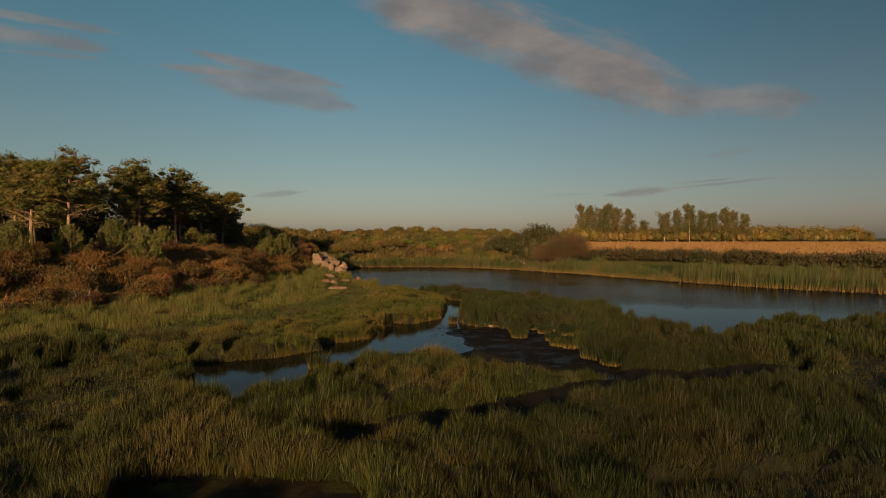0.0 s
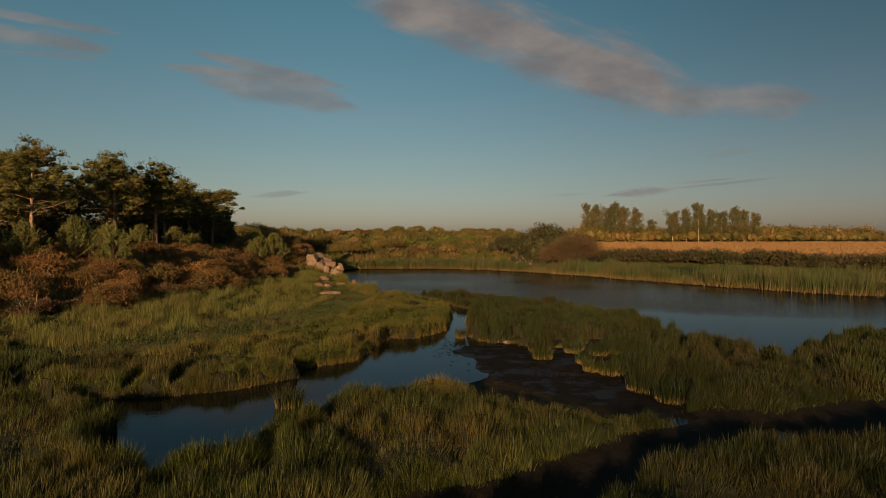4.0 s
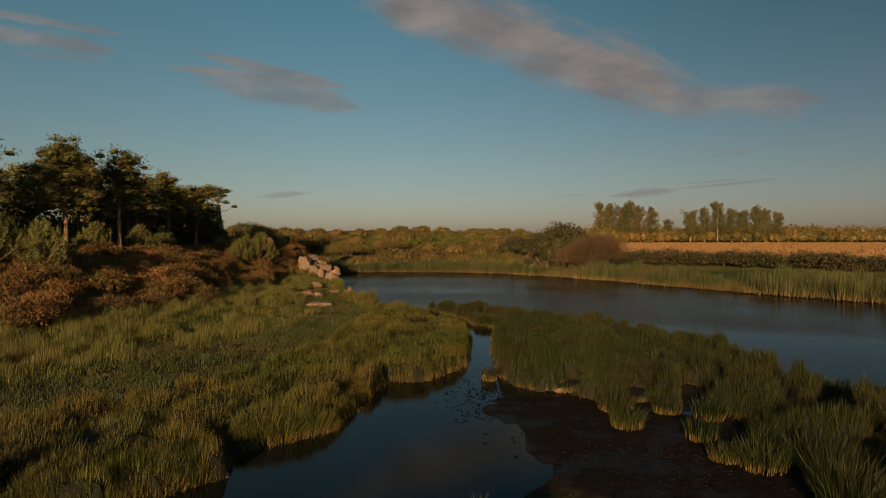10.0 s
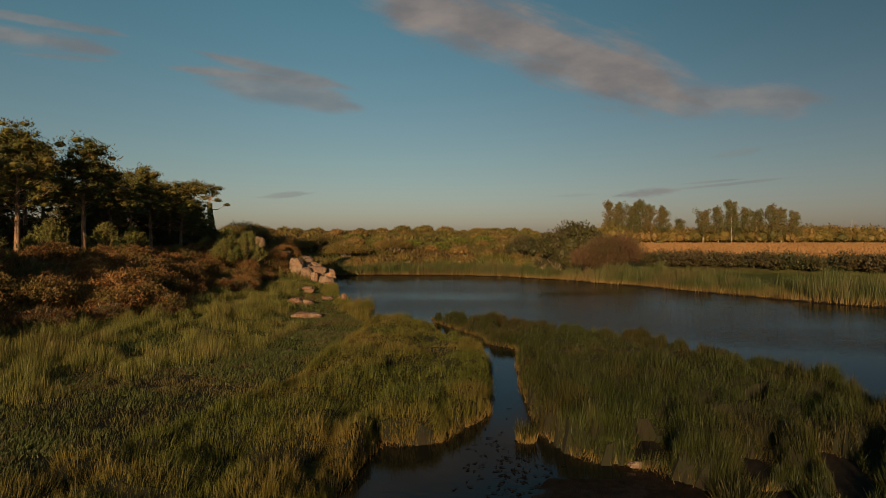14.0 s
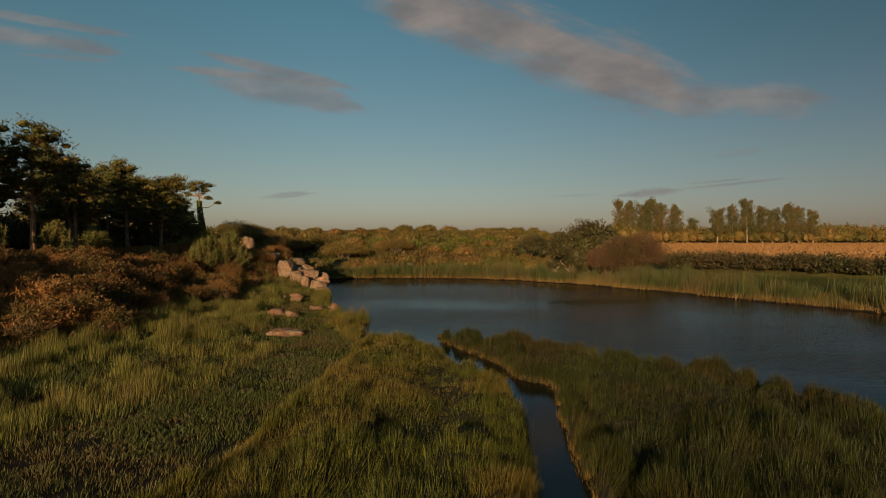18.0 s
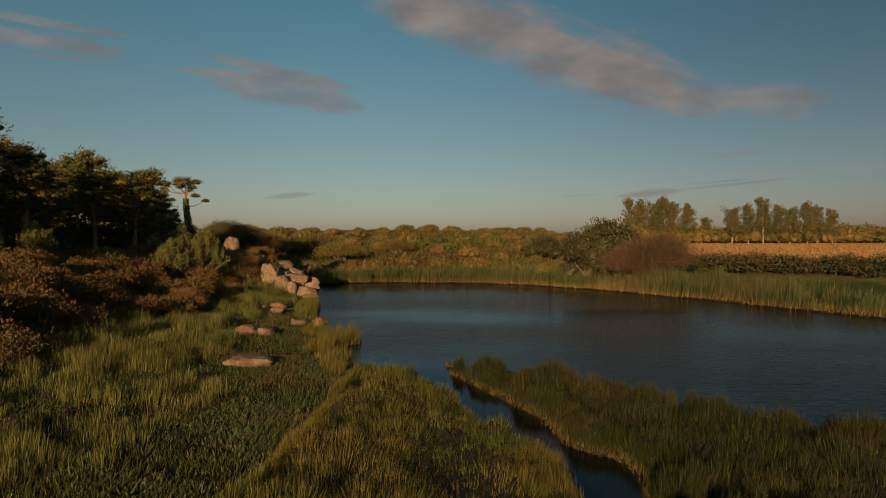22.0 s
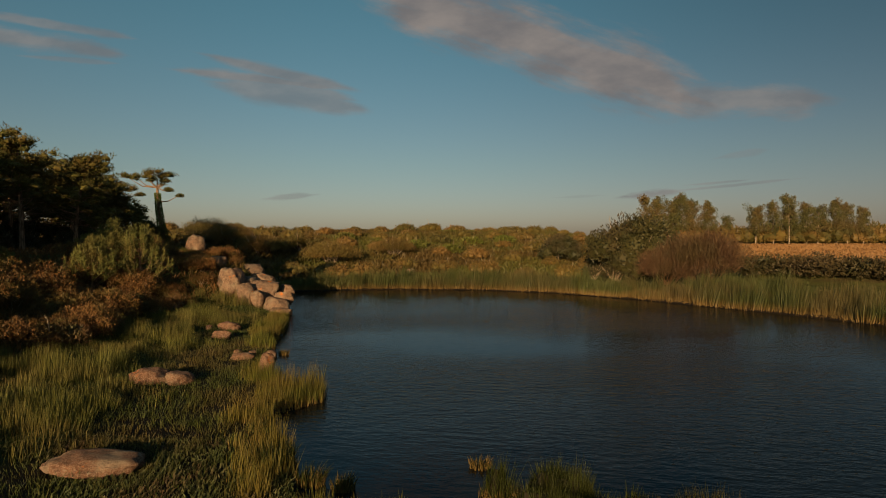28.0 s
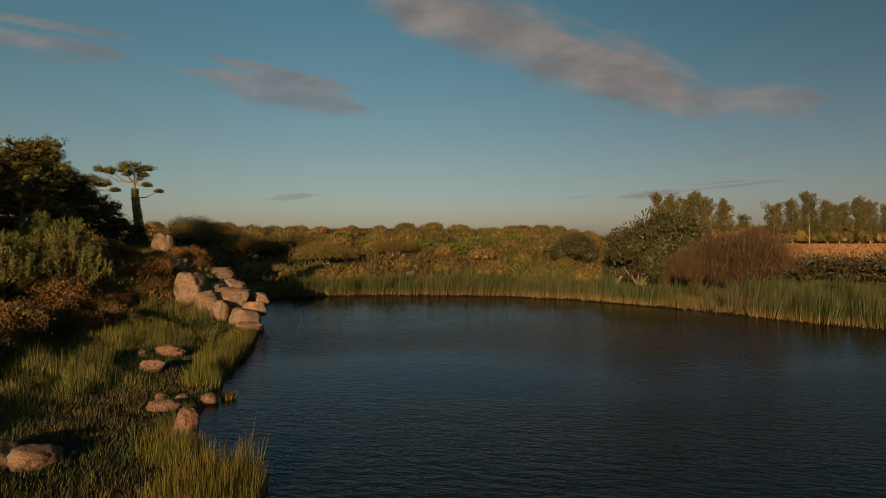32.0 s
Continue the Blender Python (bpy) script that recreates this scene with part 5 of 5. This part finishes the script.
for i, (x, y, sc) in enumerate([(-26.2, 110.2, 1.0), (-25.4, 108.6, 0.8), (-24.9, 114.4, 0.55), (-22.6, 117.2, 0.6), (-24.8, 117.4, 0.7), (-22.0, 115.4, 0.45)]):
    place(GORSE[i % 4], "gorse_bush", x, y, i * 91, sc, "brown gorse bush growing between the granite boulders", "gorse bush", "gorse on the bank")
# rows of these added bushes fill the shade beneath and behind the pines
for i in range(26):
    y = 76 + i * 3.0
    place(SHADE[i % 2], "thorn_bush", -47 - 0.10 * (y - 76) + R0.uniform(-3, 2) - max(0, 88 - y) * 0.6, y, i * 41, R0.uniform(0.8, 1.1), "added dark bush standing in for the shade under the pines", "bush", "undergrowth of the wood")
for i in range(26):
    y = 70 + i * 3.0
    place(SHADE[(i + 1) % 2], "thorn_bush", -53 - 0.10 * (y - 70) + R0.uniform(-2, 2), y, i * 31, R0.uniform(1.1, 1.5), "added dark bush standing in for the shade under the pines", "bush", "undergrowth of the wood")
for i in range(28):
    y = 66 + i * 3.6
    place(SHADE[i % 2], "thorn_bush", -63 - 0.08 * (y - 66) + R0.uniform(-2, 2), y, i * 97, R0.uniform(1.5, 1.9), "tall added dark bush standing in for the shade inside the wood", "bush", "undergrowth of the wood")
# scrub on the hill beyond the pond
SCRUB = [bush_kind(50 + i, 3.2, 2.9, 22, 1350, 0.31, 0.17, M_SCRUB, M_GREY, 6, cored=True) for i in range(4)]
LIME = bush_kind(58, 2.2, 1.6, 12, 700, 0.35, 0.22, M_LIME, M_GREY, 4)
for i in range(125):
    u, w = (i * 0.6180) % 1, (i * 0.7549) % 1
    y = 147 + 105 * w ** 1.1
    x = -82 + u * (128 + (y - 150) * 0.35)
    if x > 30 and y < 235 or (x < -48 and y < 172):
        continue
    if (x + 36) ** 2 / 400 + (y - 170) ** 2 / 180 < 1:
        continue
    s = R0.uniform(0.55, 0.95) if y < 215 else R0.uniform(0.4, 1.1)
    place(SCRUB[i % 4], "scrub_bush", x, y, i * 59, s, "olive-brown scrub bush on the heath hill", "bush", "scrub on the hill")
for i, (x, y) in enumerate([(-9.4, 149.0), (-12, 186), (0, 192), (-22, 190), (8, 196), (-4, 178), (-30, 200)]):
    place(LIME, "bright_bush", x, y, i * 40, 0.6 if i == 0 else 1.3, "bright green bush among the scrub", "bush", "bright bushes on the hill")
# big bushes by the field corner
THORN = [bush_kind(60, 5.0, 6.6, 34, 9500, 0.34, 0.19, M_THORN, M_GREY, 7, cored=True), bush_kind(61, 3.6, 3.2, 18, 2400, 0.32, 0.17, M_THORN, M_GREY, 6)]
TWIGS = bush_kind(62, 5.6, 7.6, 34, 9500, 0.9, 0.045, M_TWIG, M_TWIG, 34, 0.30, 0.9, "branches", -0.75, 0.6)
PALE = bush_kind(63, 2.2, 2.6, 10, 500, 0.4, 0.12, M_THORN, M_GREY, 26, 0.5, 0.4, "branches")
DOME = [bush_kind(64, 8.0, 5.6, 40, 9000, 0.28, 0.12, M_SCRUB, M_GREY, 26, 0.5, 0.5, "branches", -0.15, 1.6, 0.86), bush_kind(65, 6.0, 4.4, 32, 6500, 0.28, 0.12, M_SCRUB, M_GREY, 24, 0.5, 0.5, "branches", -0.15, 1.6, 0.86)]
for i, (x, y, k, sc) in enumerate([(-41, 172, 0, 0.75), (-26, 165, 1, 0.95), (-34, 178, 1, 1.0), (-52, 182, 0, 0.75), (-16, 176, 1, 0.8), (-60, 192, 0, 0.85)]):
    place(DOME[k], "willow_bush", x, y, i * 66, sc, "wide domed willow bush with pale twisted stems", "bush", "willows on the hill")
place(THORN[0], "thorn_bush", 23.2, 147.5, 0, 1.45, "big rounded dark green bush behind the reeds", "bush", "bushes by the field")
place(THORN[0], "thorn_bush", 16, 168, 70, 0.8, "rounded dark green bush on the hill's foot", "bush", "bushes by the field")
place(TWIGS, "bare_bush", 28.6, 134.8, 20, 1.0, "broad reddish-brown bush of bare twigs", "bush", "bushes by the field")
place(TWIGS, "bare_bush", 24.6, 137.0, 140, 0.72, "broad reddish-brown bush of bare twigs", "bush", "bushes by the field")
place(PALE, "pale_bush", 19.6, 144, 0, 1.0, "bush with pale grey dead branches", "bush", "bushes by the field")
place(PALE, "pale_bush", 16.8, 146, 90, 0.9, "bush with pale grey dead branches", "bush", "bushes by the field")
HEDGE = bush_kind(67, 3.7, 2.9, 26, 1600, 0.34, 0.19, M_THORN, M_THORN, 3, reach=0.6)
for i in range(26):
    u = i / 25
    x, y = 37 + 75 * u, 138 - 84 * u + 9 * u * u
    place(HEDGE, "hedge_bush", x + R0.uniform(-0.6, 0.6), y, i * 73, R0.uniform(0.88, 1.12), "dark clipped-looking hedge bush beside the field", "hedge", "hedge along the field")
# trees behind the field
POPLAR = [broad_kind(70 + i, (13.5, 12.0, 10.5, 12.5)[i], 3.4, M_POPLAR, 5200, 0.34, 0.12, 18) for i in range(4)]
for i, (x, y, s) in enumerate([(61, 257, 1.15), (64, 256, 1.2), (69, 256, 1.3), (73, 257, 1.25), (77, 258, 1.05), (81, 256, 1.1), (95.6, 254, 1.1), (101.3, 254, 1.05), (106.4, 254, 1.15),
                               (112, 254, 1.05), (116.5, 255, 1.1), (121.8, 254, 1.1), (126, 255, 0.95), (130.5, 254, 0.95), (88, 258, 0.8), (109, 258, 0.9)]):
    place(POPLAR[i % 4], "poplar_tree", x, y, i * 83, s, "slender poplar with a ragged crown beyond the field", "tree", "trees behind the field")
for i in range(30):
    x = 56 + i * 3.6
    place(SCRUB[i % 4], "scrub_bush", x, 259 + R0.uniform(-2, 4) + max(0, x - 130) * 0.9, i * 37, R0.uniform(1.5, 2.1) * (1 if x < 140 else 0.75), "dark bush in the tree line behind the field", "bush", "bushes behind the field")
for i in range(46):
    x = -150 + i * 12.5 + R0.uniform(-9, 9)
    y = 285 + R0.uniform(-20, 70) + max(0, x - 100) * 0.9
    place(SCRUB[i % 4], "scrub_bush", x, y, i * 37, R0.uniform(0.8, 1.7), "distant dark bush on the skyline", "bush", "bushes on the skyline")
for i in range(26):
    x = 60 + i * 6.2 + R0.uniform(-1.5, 1.5)
    y = 258 + R0.uniform(-1, 3) + max(0, x - 125) * 0.5
    place(SCRUB[i % 4], "scrub_bush", x, y, i * 53, R0.uniform(2.0, 2.7), "tall dark bush between the poplars", "bush", "bushes behind the field")
